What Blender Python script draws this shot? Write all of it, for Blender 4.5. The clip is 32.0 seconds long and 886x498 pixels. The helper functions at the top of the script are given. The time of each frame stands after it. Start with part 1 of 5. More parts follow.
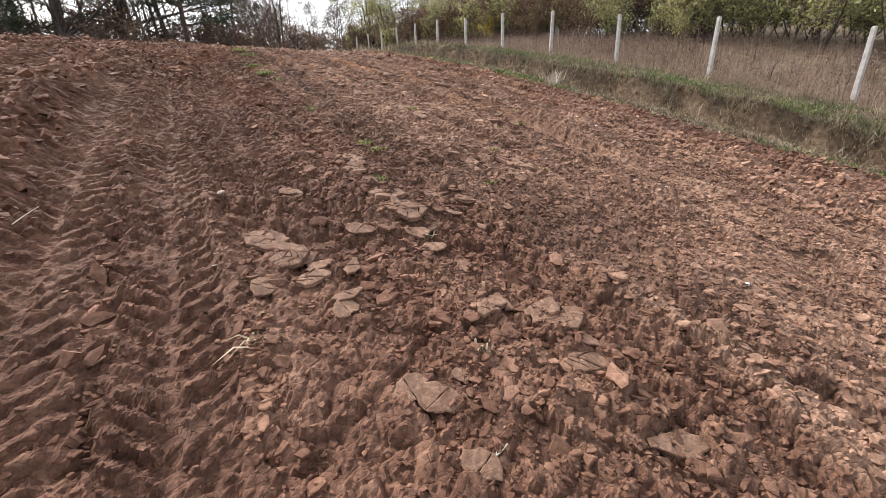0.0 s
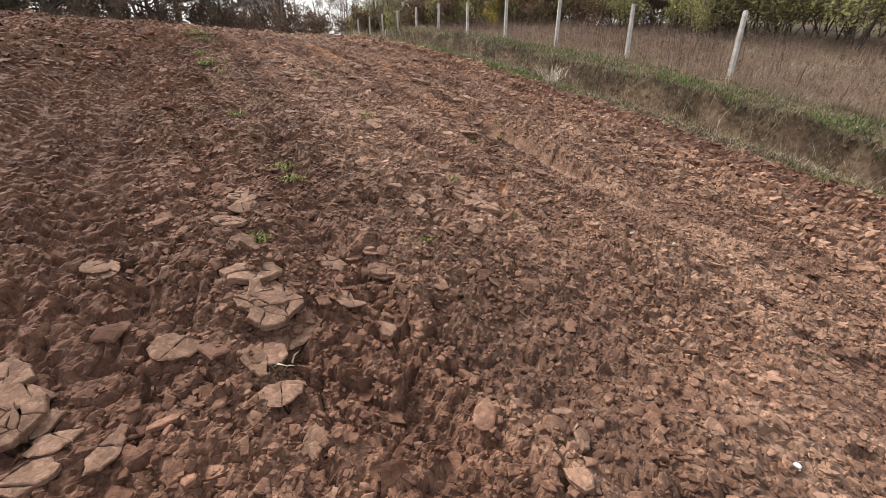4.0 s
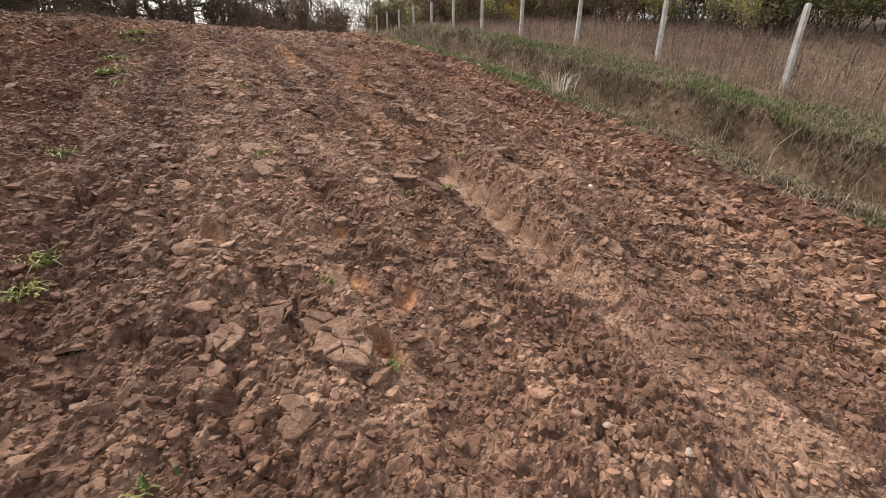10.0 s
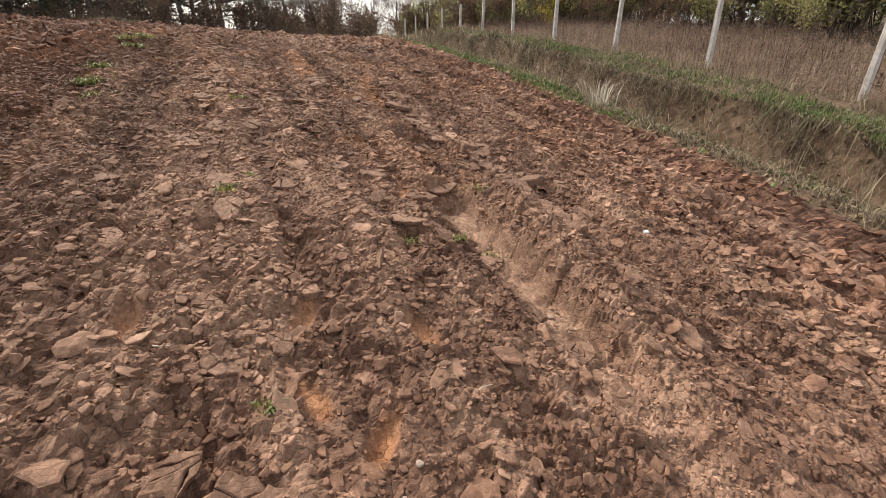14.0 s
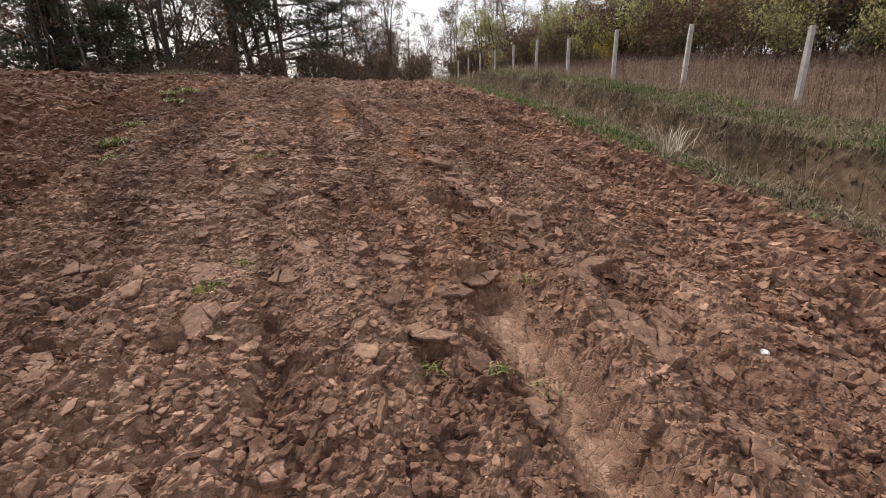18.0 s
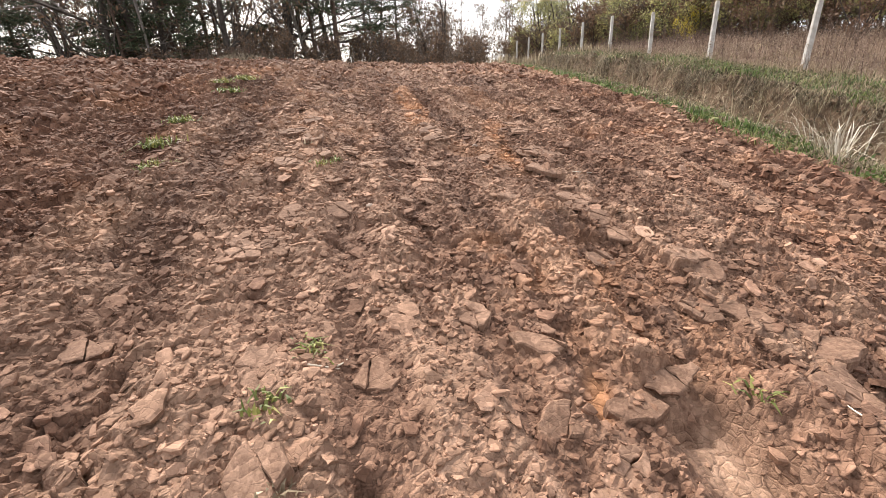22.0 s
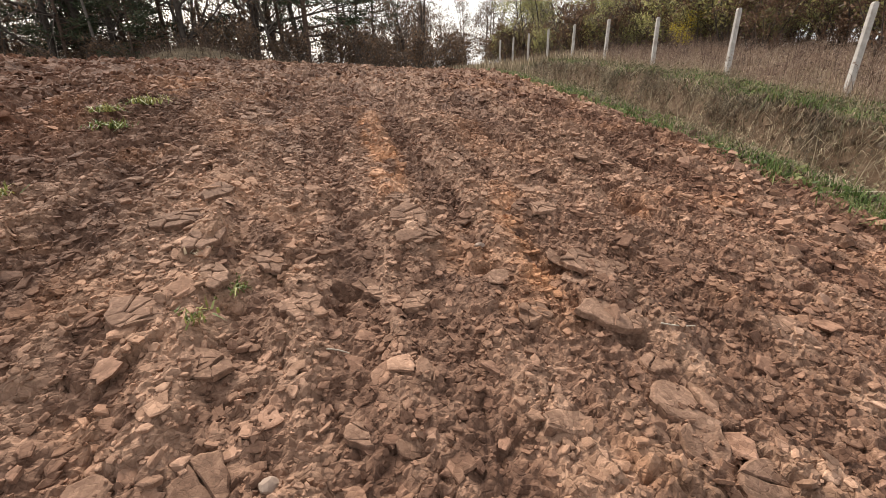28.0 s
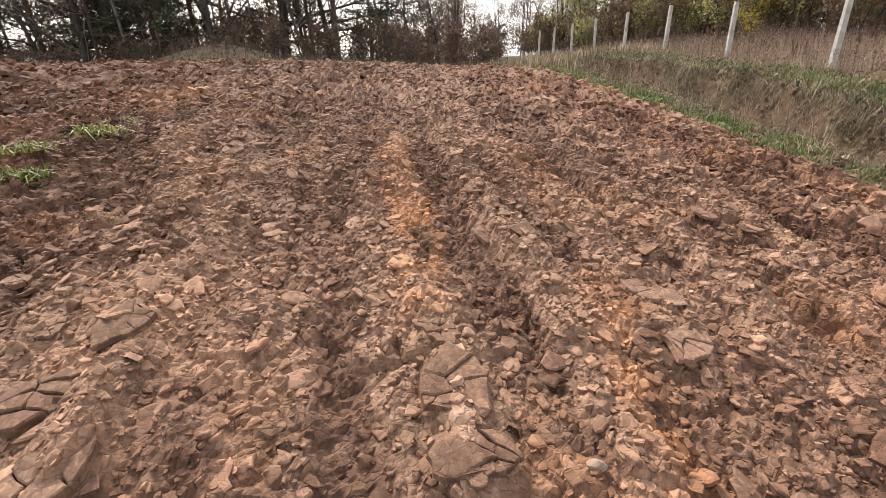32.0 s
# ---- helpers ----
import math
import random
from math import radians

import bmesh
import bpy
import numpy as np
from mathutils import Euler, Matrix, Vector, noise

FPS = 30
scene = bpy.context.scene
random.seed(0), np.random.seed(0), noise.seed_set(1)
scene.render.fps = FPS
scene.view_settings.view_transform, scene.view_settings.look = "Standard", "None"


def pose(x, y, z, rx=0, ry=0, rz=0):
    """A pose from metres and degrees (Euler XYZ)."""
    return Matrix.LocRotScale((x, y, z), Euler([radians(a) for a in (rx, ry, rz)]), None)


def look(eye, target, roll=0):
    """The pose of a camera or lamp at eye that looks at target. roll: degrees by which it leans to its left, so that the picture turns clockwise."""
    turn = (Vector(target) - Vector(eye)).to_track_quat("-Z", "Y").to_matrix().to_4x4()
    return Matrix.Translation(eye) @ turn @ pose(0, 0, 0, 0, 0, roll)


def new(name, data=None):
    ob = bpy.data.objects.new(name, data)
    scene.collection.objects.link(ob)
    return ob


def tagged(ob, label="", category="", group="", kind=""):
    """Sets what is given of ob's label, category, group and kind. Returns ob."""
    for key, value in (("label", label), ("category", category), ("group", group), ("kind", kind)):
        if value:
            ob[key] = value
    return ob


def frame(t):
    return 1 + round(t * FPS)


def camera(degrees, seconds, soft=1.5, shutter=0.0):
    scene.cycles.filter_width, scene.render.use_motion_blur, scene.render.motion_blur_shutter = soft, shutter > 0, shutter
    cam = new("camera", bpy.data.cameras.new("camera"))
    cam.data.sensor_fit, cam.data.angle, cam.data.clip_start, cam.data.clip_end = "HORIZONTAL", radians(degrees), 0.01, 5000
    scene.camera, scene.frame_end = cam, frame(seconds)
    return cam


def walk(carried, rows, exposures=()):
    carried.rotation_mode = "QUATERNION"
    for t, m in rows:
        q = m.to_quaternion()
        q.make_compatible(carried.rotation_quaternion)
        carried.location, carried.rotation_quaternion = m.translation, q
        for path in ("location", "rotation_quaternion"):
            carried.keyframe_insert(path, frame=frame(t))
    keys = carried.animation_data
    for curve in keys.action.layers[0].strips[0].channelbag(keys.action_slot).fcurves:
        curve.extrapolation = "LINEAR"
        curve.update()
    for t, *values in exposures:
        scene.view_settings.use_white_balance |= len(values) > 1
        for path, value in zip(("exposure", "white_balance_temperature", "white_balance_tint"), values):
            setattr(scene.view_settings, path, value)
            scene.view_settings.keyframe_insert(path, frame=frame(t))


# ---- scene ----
import functools

cam = camera(89.24, 32.0, soft=0.85)
PATH = [
    (0, look((-3.601, 3.118, 1.847), (-2.893, 4.833, 1.098), -2.25)),
    (0.5, look((-3.244, 3.277, 1.817), (-2.532, 4.986, 1.060), -1.96)),
    (1, look((-3.095, 3.350, 1.892), (-2.378, 5.052, 1.124), -1.44)),
    (1.5, look((-2.993, 3.582, 1.860), (-2.273, 5.283, 1.094), -1.09)),
    (2, look((-3.008, 3.752, 1.968), (-2.290, 5.455, 1.204), -0.83)),
    (2.5, look((-2.989, 3.800, 2.003), (-2.278, 5.500, 1.226), -0.69)),
    (3, look((-2.781, 3.935, 1.905), (-2.092, 5.643, 1.125), -0.71)),
    (3.5, look((-2.580, 4.041, 1.995), (-1.902, 5.751, 1.208), -0.69)),
    (5.5, look((-2.202, 4.684, 1.985), (-1.527, 6.368, 1.143), 0.61)),
    (6, look((-1.880, 4.844, 1.961), (-1.219, 6.536, 1.124), 0.67)),
    (6.5, look((-1.725, 4.823, 2.024), (-1.059, 6.514, 1.189), 0.82)),
    (7, look((-1.638, 4.834, 2.016), (-0.961, 6.516, 1.171), 0.88)),
    (7.5, look((-1.446, 5.040, 1.932), (-0.761, 6.714, 1.080), 0.98)),
    (8, look((-1.273, 5.341, 1.988), (-0.588, 7.016, 1.137), 1.08)),
    (8.5, look((-1.267, 5.421, 2.077), (-0.601, 7.107, 1.232), 0.88)),
    (9, look((-1.196, 5.505, 2.102), (-0.562, 7.207, 1.266), 0.47)),
    (9.5, look((-0.987, 5.586, 2.095), (-0.393, 7.308, 1.269), 0.02)),
    (10, look((-0.904, 5.588, 2.122), (-0.347, 7.327, 1.305), -0.39)),
    (10.5, look((-0.867, 5.588, 2.114), (-0.332, 7.335, 1.301), -0.57)),
    (11, look((-0.826, 5.666, 2.088), (-0.306, 7.412, 1.263), -0.55)),
    (11.5, look((-0.762, 5.951, 2.003), (-0.249, 7.697, 1.172), -0.26)),
    (12, look((-0.766, 6.197, 2.064), (-0.267, 7.950, 1.242), -0.19)),
    (12.5, look((-0.799, 6.210, 2.141), (-0.312, 7.969, 1.323), -0.14)),
    (13, look((-0.716, 6.284, 2.123), (-0.236, 8.050, 1.316), -0.34)),
    (13.5, look((-0.556, 6.382, 2.147), (-0.093, 8.154, 1.343), -0.46)),
    (15.5, look((-0.441, 7.123, 2.158), (-0.051, 8.910, 1.350), -0.69)),
    (16, look((-0.269, 7.340, 2.098), (0.076, 9.144, 1.307), -1.30)),
    (16.5, look((-0.171, 7.442, 2.212), (0.135, 9.267, 1.453), -1.63)),
    (17, look((-0.171, 7.442, 2.284), (0.108, 9.285, 1.559), -1.75)),
    (17.5, look((-0.184, 7.411, 2.290), (0.075, 9.269, 1.597), -1.90)),
    (18, look((-0.192, 7.391, 2.287), (0.047, 9.263, 1.624), -1.98)),
    (18.5, look((-0.190, 7.395, 2.285), (0.026, 9.275, 1.639), -2.04)),
    (19, look((-0.208, 7.413, 2.270), (-0.018, 9.296, 1.625), -2.02)),
    (19.5, look((-0.301, 7.603, 2.208), (-0.133, 9.490, 1.568), -1.93)),
    (20, look((-0.433, 7.729, 2.325), (-0.275, 9.614, 1.677), -1.84)),
    (20.5, look((-0.423, 7.794, 2.330), (-0.286, 9.671, 1.654), -1.84)),
    (21, look((-0.403, 8.066, 2.225), (-0.305, 9.938, 1.527), -2.00)),
    (21.5, look((-0.399, 8.324, 2.284), (-0.343, 10.190, 1.566), -2.35)),
    (22, look((-0.592, 8.566, 2.354), (-0.552, 10.431, 1.633), -2.51)),
    (22.5, look((-0.694, 8.629, 2.475), (-0.657, 10.494, 1.752), -2.41)),
    (23, look((-0.695, 8.714, 2.453), (-0.665, 10.579, 1.730), -2.62)),
    (23.5, look((-0.616, 8.940, 2.451), (-0.586, 10.808, 1.738), -3.05)),
    (24, look((-0.544, 9.005, 2.551), (-0.502, 10.867, 1.821), -3.09)),
    (24.5, look((-0.534, 9.136, 2.468), (-0.469, 10.993, 1.727), -2.74)),
    (25, look((-0.624, 9.496, 2.438), (-0.539, 11.346, 1.683), -2.53)),
    (25.5, look((-0.645, 9.654, 2.540), (-0.552, 11.499, 1.773), -2.24)),
    (27.5, look((-0.598, 10.593, 2.648), (-0.472, 12.445, 1.901), -1.30)),
    (28, look((-0.551, 10.664, 2.712), (-0.411, 12.515, 1.967), -1.08)),
    (28.5, look((-0.384, 10.828, 2.694), (-0.230, 12.680, 1.954), -1.05)),
    (29, look((-0.264, 10.877, 2.726), (-0.109, 12.725, 1.977), -0.91)),
    (29.5, look((-0.253, 11.147, 2.648), (-0.110, 12.991, 1.886), -0.89)),
    (30, look((-0.299, 11.538, 2.716), (-0.161, 13.383, 1.956), -0.71)),
    (30.5, look((-0.322, 11.635, 2.825), (-0.196, 13.478, 2.056), -0.64)),
    (31, look((-0.298, 11.900, 2.785), (-0.214, 13.740, 2.007), -1.21)),
    (31.5, look((-0.342, 12.106, 2.866), (-0.304, 13.946, 2.085), -1.59)),
    (32, look((-0.591, 12.275, 2.878), (-0.584, 14.120, 2.105), -1.91)),
]
walk(cam, PATH, [(0, 0.65, 6150, 10), (1, 0.63, 6150, 10), (2, 0.60, 6100, 10), (3, 0.44, 6250, 10), (6, 0.70, 6450, 10), (7, 0.54, 6462, 10), (8, 0.62, 6475, 10),
                 (10, 0.36, 6500, 10), (12, 0.65, 6450, 10), (13, 0.43, 6750, 10), (16, 0.50, 6450, 10), (17, 0.30, 6475, 12), (18, 0.05, 6500, 13), (19, -0.01, 6525, 12),
                 (20, 0.34, 6550, 10), (21, 0.37, 6650, 10), (22, 0.97, 6500, 10), (23, 0.56, 6750, 10), (24, 0.54, 6750, 10), (25, 0.60, 6650, 10), (28, 0.50, 6750, 10),
                 (29, 0.40, 6750, 10), (30, 0.51, 6650, 10), (31, 0.50, 6750, 10), (32, 0.72, 6550, 10)])

# ---- light ----
world = bpy.data.worlds.new("overcast_sky")
scene.world = world
world.use_nodes = True
wn, wl = world.node_tree.nodes, world.node_tree.links
wn.clear()
sky = wn.new("ShaderNodeTexSky")
sky.sky_type = "NISHITA"
sky.sun_disc = False
sky.sun_elevation, sky.sun_rotation = radians(40), radians(-26)
sky.dust_density, sky.air_density = 4.0, 1.0
sky_bg = wn.new("ShaderNodeBackground")
sky_bg.inputs[1].default_value = 0.06
cloud_bg = wn.new("ShaderNodeBackground")
cloud_noise = wn.new("ShaderNodeTexNoise")
cloud_noise.inputs["Scale"].default_value = 2.2
cloud_noise.inputs["Detail"].default_value = 4
cloud_ramp = wn.new("ShaderNodeValToRGB")
cloud_ramp.color_ramp.elements[0].position = 0.3
cloud_ramp.color_ramp.elements[0].color = (0.80, 0.83, 0.89, 1)
cloud_ramp.color_ramp.elements[1].position = 0.75
cloud_ramp.color_ramp.elements[1].color = (1.0, 1.0, 1.0, 1)
cloud_bg.inputs[1].default_value = 0.66
add_bg = wn.new("ShaderNodeAddShader")
w_out = wn.new("ShaderNodeOutputWorld")
wl.new(sky.outputs[0], sky_bg.inputs[0])
wl.new(cloud_noise.outputs["Fac"], cloud_ramp.inputs[0])
wl.new(cloud_ramp.outputs[0], cloud_bg.inputs[0])
wl.new(sky_bg.outputs[0], add_bg.inputs[0])
wl.new(cloud_bg.outputs[0], add_bg.inputs[1])
wl.new(add_bg.outputs[0], w_out.inputs[0])

sun = new("sun", bpy.data.lights.new("sun", "SUN"))
sun.data.energy, sun.data.angle, sun.data.color = 3.8, radians(17), (1.0, 0.96, 0.90)
sun.matrix_world = look((-9, 26, 17), (0, 8, 0))


# ---- materials ----
def material(name, rough=0.9):
    m = bpy.data.materials.new(name)
    m.use_nodes = True
    b = m.node_tree.nodes["Principled BSDF"]
    b.inputs["Roughness"].default_value = rough
    b.inputs["Specular IOR Level"].default_value = 0.25
    return m, m.node_tree.nodes, m.node_tree.links, b


def ramp_node(nodes, stops):
    r = nodes.new("ShaderNodeValToRGB")
    e = r.color_ramp.elements
    while len(e) < len(stops):
        e.new(0.5)
    for el, (p, c) in zip(e, stops):
        el.position, el.color = p, (*c, 1)
    return r


def noise_node(nodes, links, scale, detail=6, rough=0.6, vec=None):
    n = nodes.new("ShaderNodeTexNoise")
    n.inputs["Scale"].default_value = scale
    n.inputs["Detail"].default_value = detail
    n.inputs["Roughness"].default_value = rough
    if vec is not None:
        links.new(vec, n.inputs["Vector"])
    return n


def mix_col(nodes, links, fac, a, b, mode="MIX"):
    m = nodes.new("ShaderNodeMix")
    m.data_type, m.blend_type = "RGBA", mode
    for sock, v in ((m.inputs[0], fac), (m.inputs[6], a), (m.inputs[7], b)):
        if isinstance(v, (int, float)):
            sock.default_value = v
        elif isinstance(v, tuple):
            sock.default_value = (*v, 1)
        else:
            links.new(v, sock)
    return m.outputs[2]


def soil_material(name, random_from, gain=1.0, plates=((21.0, 0.003, 0.006), (48.0, 0.0012, 0.003)), grain=0.003):
    """Ploughed loam: pale dried crust, brown crumb, redder subsoil and ochre clay streaks by the 'soil' attribute."""
    m, n, l, b = material(name, 0.93)
    pos = n.new("ShaderNodeNewGeometry").outputs["Position"]
    big = noise_node(n, l, 0.9, 5, 0.6, pos)
    mid = noise_node(n, l, 9.0, 6, 0.65, pos)
    fine = noise_node(n, l, 130.0, 5, 0.7, pos)
    g = lambda c: tuple(v * gain for v in c)
    col = ramp_node(n, [(0.30, g((0.155, 0.080, 0.050))), (0.5, g((0.265, 0.147, 0.094))), (0.70, g((0.41, 0.245, 0.162)))])
    l.new(mid.outputs["Fac"], col.inputs[0])
    large = ramp_node(n, [(0.3, (0.72, 0.70, 0.70)), (0.7, (1.12, 1.12, 1.12))])
    l.new(big.outputs["Fac"], large.inputs[0])
    c = mix_col(n, l, 1.0, col.outputs[0], large.outputs[0], "MULTIPLY")
    attr = n.new("ShaderNodeAttribute")
    attr.attribute_name = "soil"
    sep = n.new("ShaderNodeSeparateColor")
    l.new(attr.outputs["Color"], sep.inputs[0])
    c = mix_col(n, l, sep.outputs[0], c, mix_col(n, l, 1.0, c, (0.97, 0.85, 0.80), "MULTIPLY"))
    c = mix_col(n, l, sep.outputs[1], c, g((0.54, 0.26, 0.125)))
    c = mix_col(n, l, sep.outputs[2], c, g((0.50, 0.31, 0.205)))
    # alpha darkens: painted shade of the furrow hollows, and moist soil
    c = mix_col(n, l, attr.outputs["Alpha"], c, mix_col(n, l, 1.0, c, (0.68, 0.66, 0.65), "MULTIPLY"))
    if random_from == "island":
        rnd = n.new("ShaderNodeNewGeometry").outputs["Random Per Island"]
    elif random_from == "object":
        rnd = n.new("ShaderNodeObjectInfo").outputs["Random"]
    else:
        rnd = None
    if rnd is not None:
        tone = ramp_node(n, [(0.0, (0.84, 0.82, 0.81)), (0.5, (0.97, 0.96, 0.96)), (1.0, (1.14, 1.16, 1.18))] if random_from == "object" else [(0.0, (0.67, 0.645, 0.63)), (0.45, (0.94, 0.92, 0.91)), (0.92, (1.14, 1.14, 1.15)), (1.0, (1.32, 1.36, 1.40))])
        l.new(rnd, tone.inputs[0])
        c = mix_col(n, l, 1.0, c, tone.outputs[0], "MULTIPLY")
    speck = ramp_node(n, [(0.32, (0.84, 0.83, 0.82)), (0.62, (1.07, 1.07, 1.07))])
    l.new(fine.outputs["Fac"], speck.inputs[0])
    c = mix_col(n, l, 1.0, c, speck.outputs[0], "MULTIPLY")
    # broken crust: plates of two sizes with cracks round them
    warp = n.new("ShaderNodeVectorMath")
    warp.operation = "MULTIPLY_ADD"
    wob = noise_node(n, l, 14.0, 3, 0.5, pos)
    l.new(wob.outputs["Color"], warp.inputs[0])
    warp.inputs[1].default_value = (0.03, 0.03, 0.03)
    l.new(pos, warp.inputs[2])
    total = None
    for scale, crack, lift in plates:
        cell = n.new("ShaderNodeTexVoronoi")
        cell.inputs["Scale"].default_value = scale
        rim = n.new("ShaderNodeTexVoronoi")
        rim.feature = "DISTANCE_TO_EDGE"
        rim.inputs["Scale"].default_value = scale
        l.new(warp.outputs[0], cell.inputs["Vector"])
        l.new(warp.outputs[0], rim.inputs["Vector"])
        gap = n.new("ShaderNodeMapRange")
        gap.inputs[1].default_value, gap.inputs[2].default_value = 0.0, 0.10
        gap.inputs[3].default_value, gap.inputs[4].default_value = -crack, 0.0
        l.new(rim.outputs["Distance"], gap.inputs[0])
        tone = n.new("ShaderNodeSeparateColor")
        l.new(cell.outputs["Color"], tone.inputs[0])
        up = n.new("ShaderNodeMath")
        up.operation = "MULTIPLY_ADD"
        up.inputs[1].default_value = lift
        l.new(tone.outputs[0], up.inputs[0])
        l.new(gap.outputs[0], up.inputs[2])
        if total is None:
            total = up.outputs[0]
        else:
            ad = n.new("ShaderNodeMath")
            l.new(total, ad.inputs[0])
            l.new(up.outputs[0], ad.inputs[1])
            total = ad.outputs[0]
        shade = ramp_node(n, [(0.0, (0.80, 0.78, 0.77)), (0.6, (1.0, 1.0, 1.0)), (1.0, (1.22, 1.24, 1.25))])
        l.new(tone.outputs[1], shade.inputs[0])
        c = mix_col(n, l, 1.0, c, shade.outputs[0], "MULTIPLY")
    l.new(c, b.inputs["Base Color"])
    fineh = n.new("ShaderNodeMath")
    fineh.operation = "MULTIPLY_ADD"
    fineh.inputs[1].default_value = grain
    l.new(fine.outputs["Fac"], fineh.inputs[0])
    l.new(total, fineh.inputs[2])
    bump = n.new("ShaderNodeBump")
    bump.inputs["Strength"].default_value = 1.0
    bump.inputs["Distance"].default_value = 1.0
    l.new(fineh.outputs[0], bump.inputs["Height"])
    l.new(bump.outputs[0], b.inputs["Normal"])
    return m


def varied(name, stops, scale=6.0, rough=0.9, random_from="island", spread=0.35, bump=0.0, bump_scale=60.0, trans=0.0):
    """A natural surface: colour by noise in space, brightness by the piece."""
    m, n, l, b = material(name, rough)
    pos = n.new("ShaderNodeNewGeometry").outputs["Position"]
    no = noise_node(n, l, scale, 5, 0.6, pos)
    col = ramp_node(n, stops)
    if random_from == "island":
        rnd = n.new("ShaderNodeNewGeometry").outputs["Random Per Island"]
    elif random_from == "object":
        rnd = n.new("ShaderNodeObjectInfo").outputs["Random"]
    else:
        rnd = None
    if rnd is not None:
        add = n.new("ShaderNodeMath")
        add.operation = "MULTIPLY_ADD"
        l.new(rnd, add.inputs[0])
        add.inputs[1].default_value = 0.5
        sub = n.new("ShaderNodeMath")
        sub.operation = "MULTIPLY_ADD"
        l.new(no.outputs["Fac"], sub.inputs[0])
        sub.inputs[1].default_value, sub.inputs[2].default_value = 1.5, -0.5
        l.new(sub.outputs[0], add.inputs[2])
        l.new(add.outputs[0], col.inputs[0])
        hs = n.new("ShaderNodeHueSaturation")
        mr = n.new("ShaderNodeMapRange")
        l.new(rnd, mr.inputs[0])
        mr.inputs[3].default_value, mr.inputs[4].default_value = 1 - spread, 1 + spread
        l.new(mr.outputs[0], hs.inputs["Value"])
        l.new(col.outputs[0], hs.inputs["Color"])
        l.new(hs.outputs[0], b.inputs["Base Color"])
    else:
        l.new(no.outputs["Fac"], col.inputs[0])
        l.new(col.outputs[0], b.inputs["Base Color"])
    if bump:
        fn = noise_node(n, l, bump_scale, 5, 0.65, pos)
        bn = n.new("ShaderNodeBump")
        bn.inputs["Strength"].default_value = bump
        bn.inputs["Distance"].default_value = 0.02
        l.new(fn.outputs["Fac"], bn.inputs["Height"])
        l.new(bn.outputs[0], b.inputs["Normal"])
    if trans:
        tr = n.new("ShaderNodeBsdfTranslucent")
        l.new(b.inputs["Base Color"].links[0].from_socket, tr.inputs[0])
        mx = n.new("ShaderNodeMixShader")
        mx.inputs[0].default_value = trans
        l.new(b.outputs[0], mx.inputs[1])
        l.new(tr.outputs[0], mx.inputs[2])
        l.new(mx.outputs[0], n["Material Output"].inputs[0])
    return m


# lower gain than the crumbs: paints the shade in the gaps between flakes
M_SOIL = soil_material("ploughed_soil", None, 0.75)
M_CRUMB = soil_material("soil_crumb", "island", 0.86, ((44.0, 0.0012, 0.0015),), 0.0015)
M_CLOD = soil_material("soil_clod", "object", 0.64, ((26.0, 0.0012, 0.002), (70.0, 0.0005, 0.001)), 0.002)
M_VERGE = varied("verge_earth", [(0.3, (0.070, 0.043, 0.026)), (0.5, (0.145, 0.092, 0.056)), (0.7, (0.23, 0.155, 0.098))], 9, 0.95, "none", bump=1.0)
M_LITTER = varied("leaf_litter", [(0.3, (0.07, 0.05, 0.03)), (0.5, (0.13, 0.09, 0.05)), (0.7, (0.17, 0.13, 0.08))], 2, 0.95, "none", bump=0.6, bump_scale=15)
M_STONE = varied("beige_stone", [(0.2, (0.25, 0.175, 0.13)), (0.9, (0.37, 0.28, 0.215))], 20, 0.8, "object", 0.15, 0.3)
M_WHITE_STONE = varied("white_stone", [(0.3, (0.68, 0.64, 0.58)), (0.6, (0.82, 0.80, 0.76))], 20, 0.6, "none", 0.1, 0.2)
M_GREEN = varied("green_grass", [(0.1, (0.055, 0.080, 0.024)), (0.5, (0.108, 0.155, 0.042)), (0.95, (0.25, 0.22, 0.10))], 1.6, 0.65, "island", 0.35, trans=0.25)
M_WEED = varied("field_weed_leaf", [(0.1, (0.075, 0.105, 0.022)), (0.6, (0.18, 0.185, 0.05)), (0.95, (0.36, 0.30, 0.11))], 3, 0.6, "island", 0.3, trans=0.25)
M_DRY = varied("dry_grass", [(0.1, (0.14, 0.10, 0.06)), (0.5, (0.25, 0.19, 0.12)), (0.95, (0.50, 0.41, 0.28))], 1.5, 0.8, "island", 0.35, trans=0.2)
M_OLIVE = varied("bank_grass", [(0.1, (0.066, 0.060, 0.027)), (0.5, (0.135, 0.115, 0.060)), (0.95, (0.30, 0.235, 0.15))], 1.2, 0.75, "island", 0.35, trans=0.2)
M_MEADOW = varied("withered_meadow", [(0.1, (0.19, 0.12, 0.088)), (0.5, (0.28, 0.19, 0.142)), (0.95, (0.41, 0.31, 0.23))], 0.5, 0.85, "island", 0.18, trans=0.15)
M_WOODGRASS = varied("wood_edge_grass", [(0.1, (0.050, 0.036, 0.024)), (0.5, (0.095, 0.070, 0.046)), (0.95, (0.17, 0.13, 0.085))], 0.5, 0.85, "island", 0.3, trans=0.1)
M_STALK = varied("dead_stalk", [(0.1, (0.07, 0.045, 0.03)), (0.9, (0.17, 0.11, 0.08))], 2, 0.85, "island", 0.3)
M_CONCRETE = varied("weathered_concrete", [(0.3, (0.33, 0.295, 0.255)), (0.55, (0.48, 0.445, 0.40)), (0.75, (0.60, 0.57, 0.53))], 7, 0.9, "none", bump=0.5, bump_scale=90)
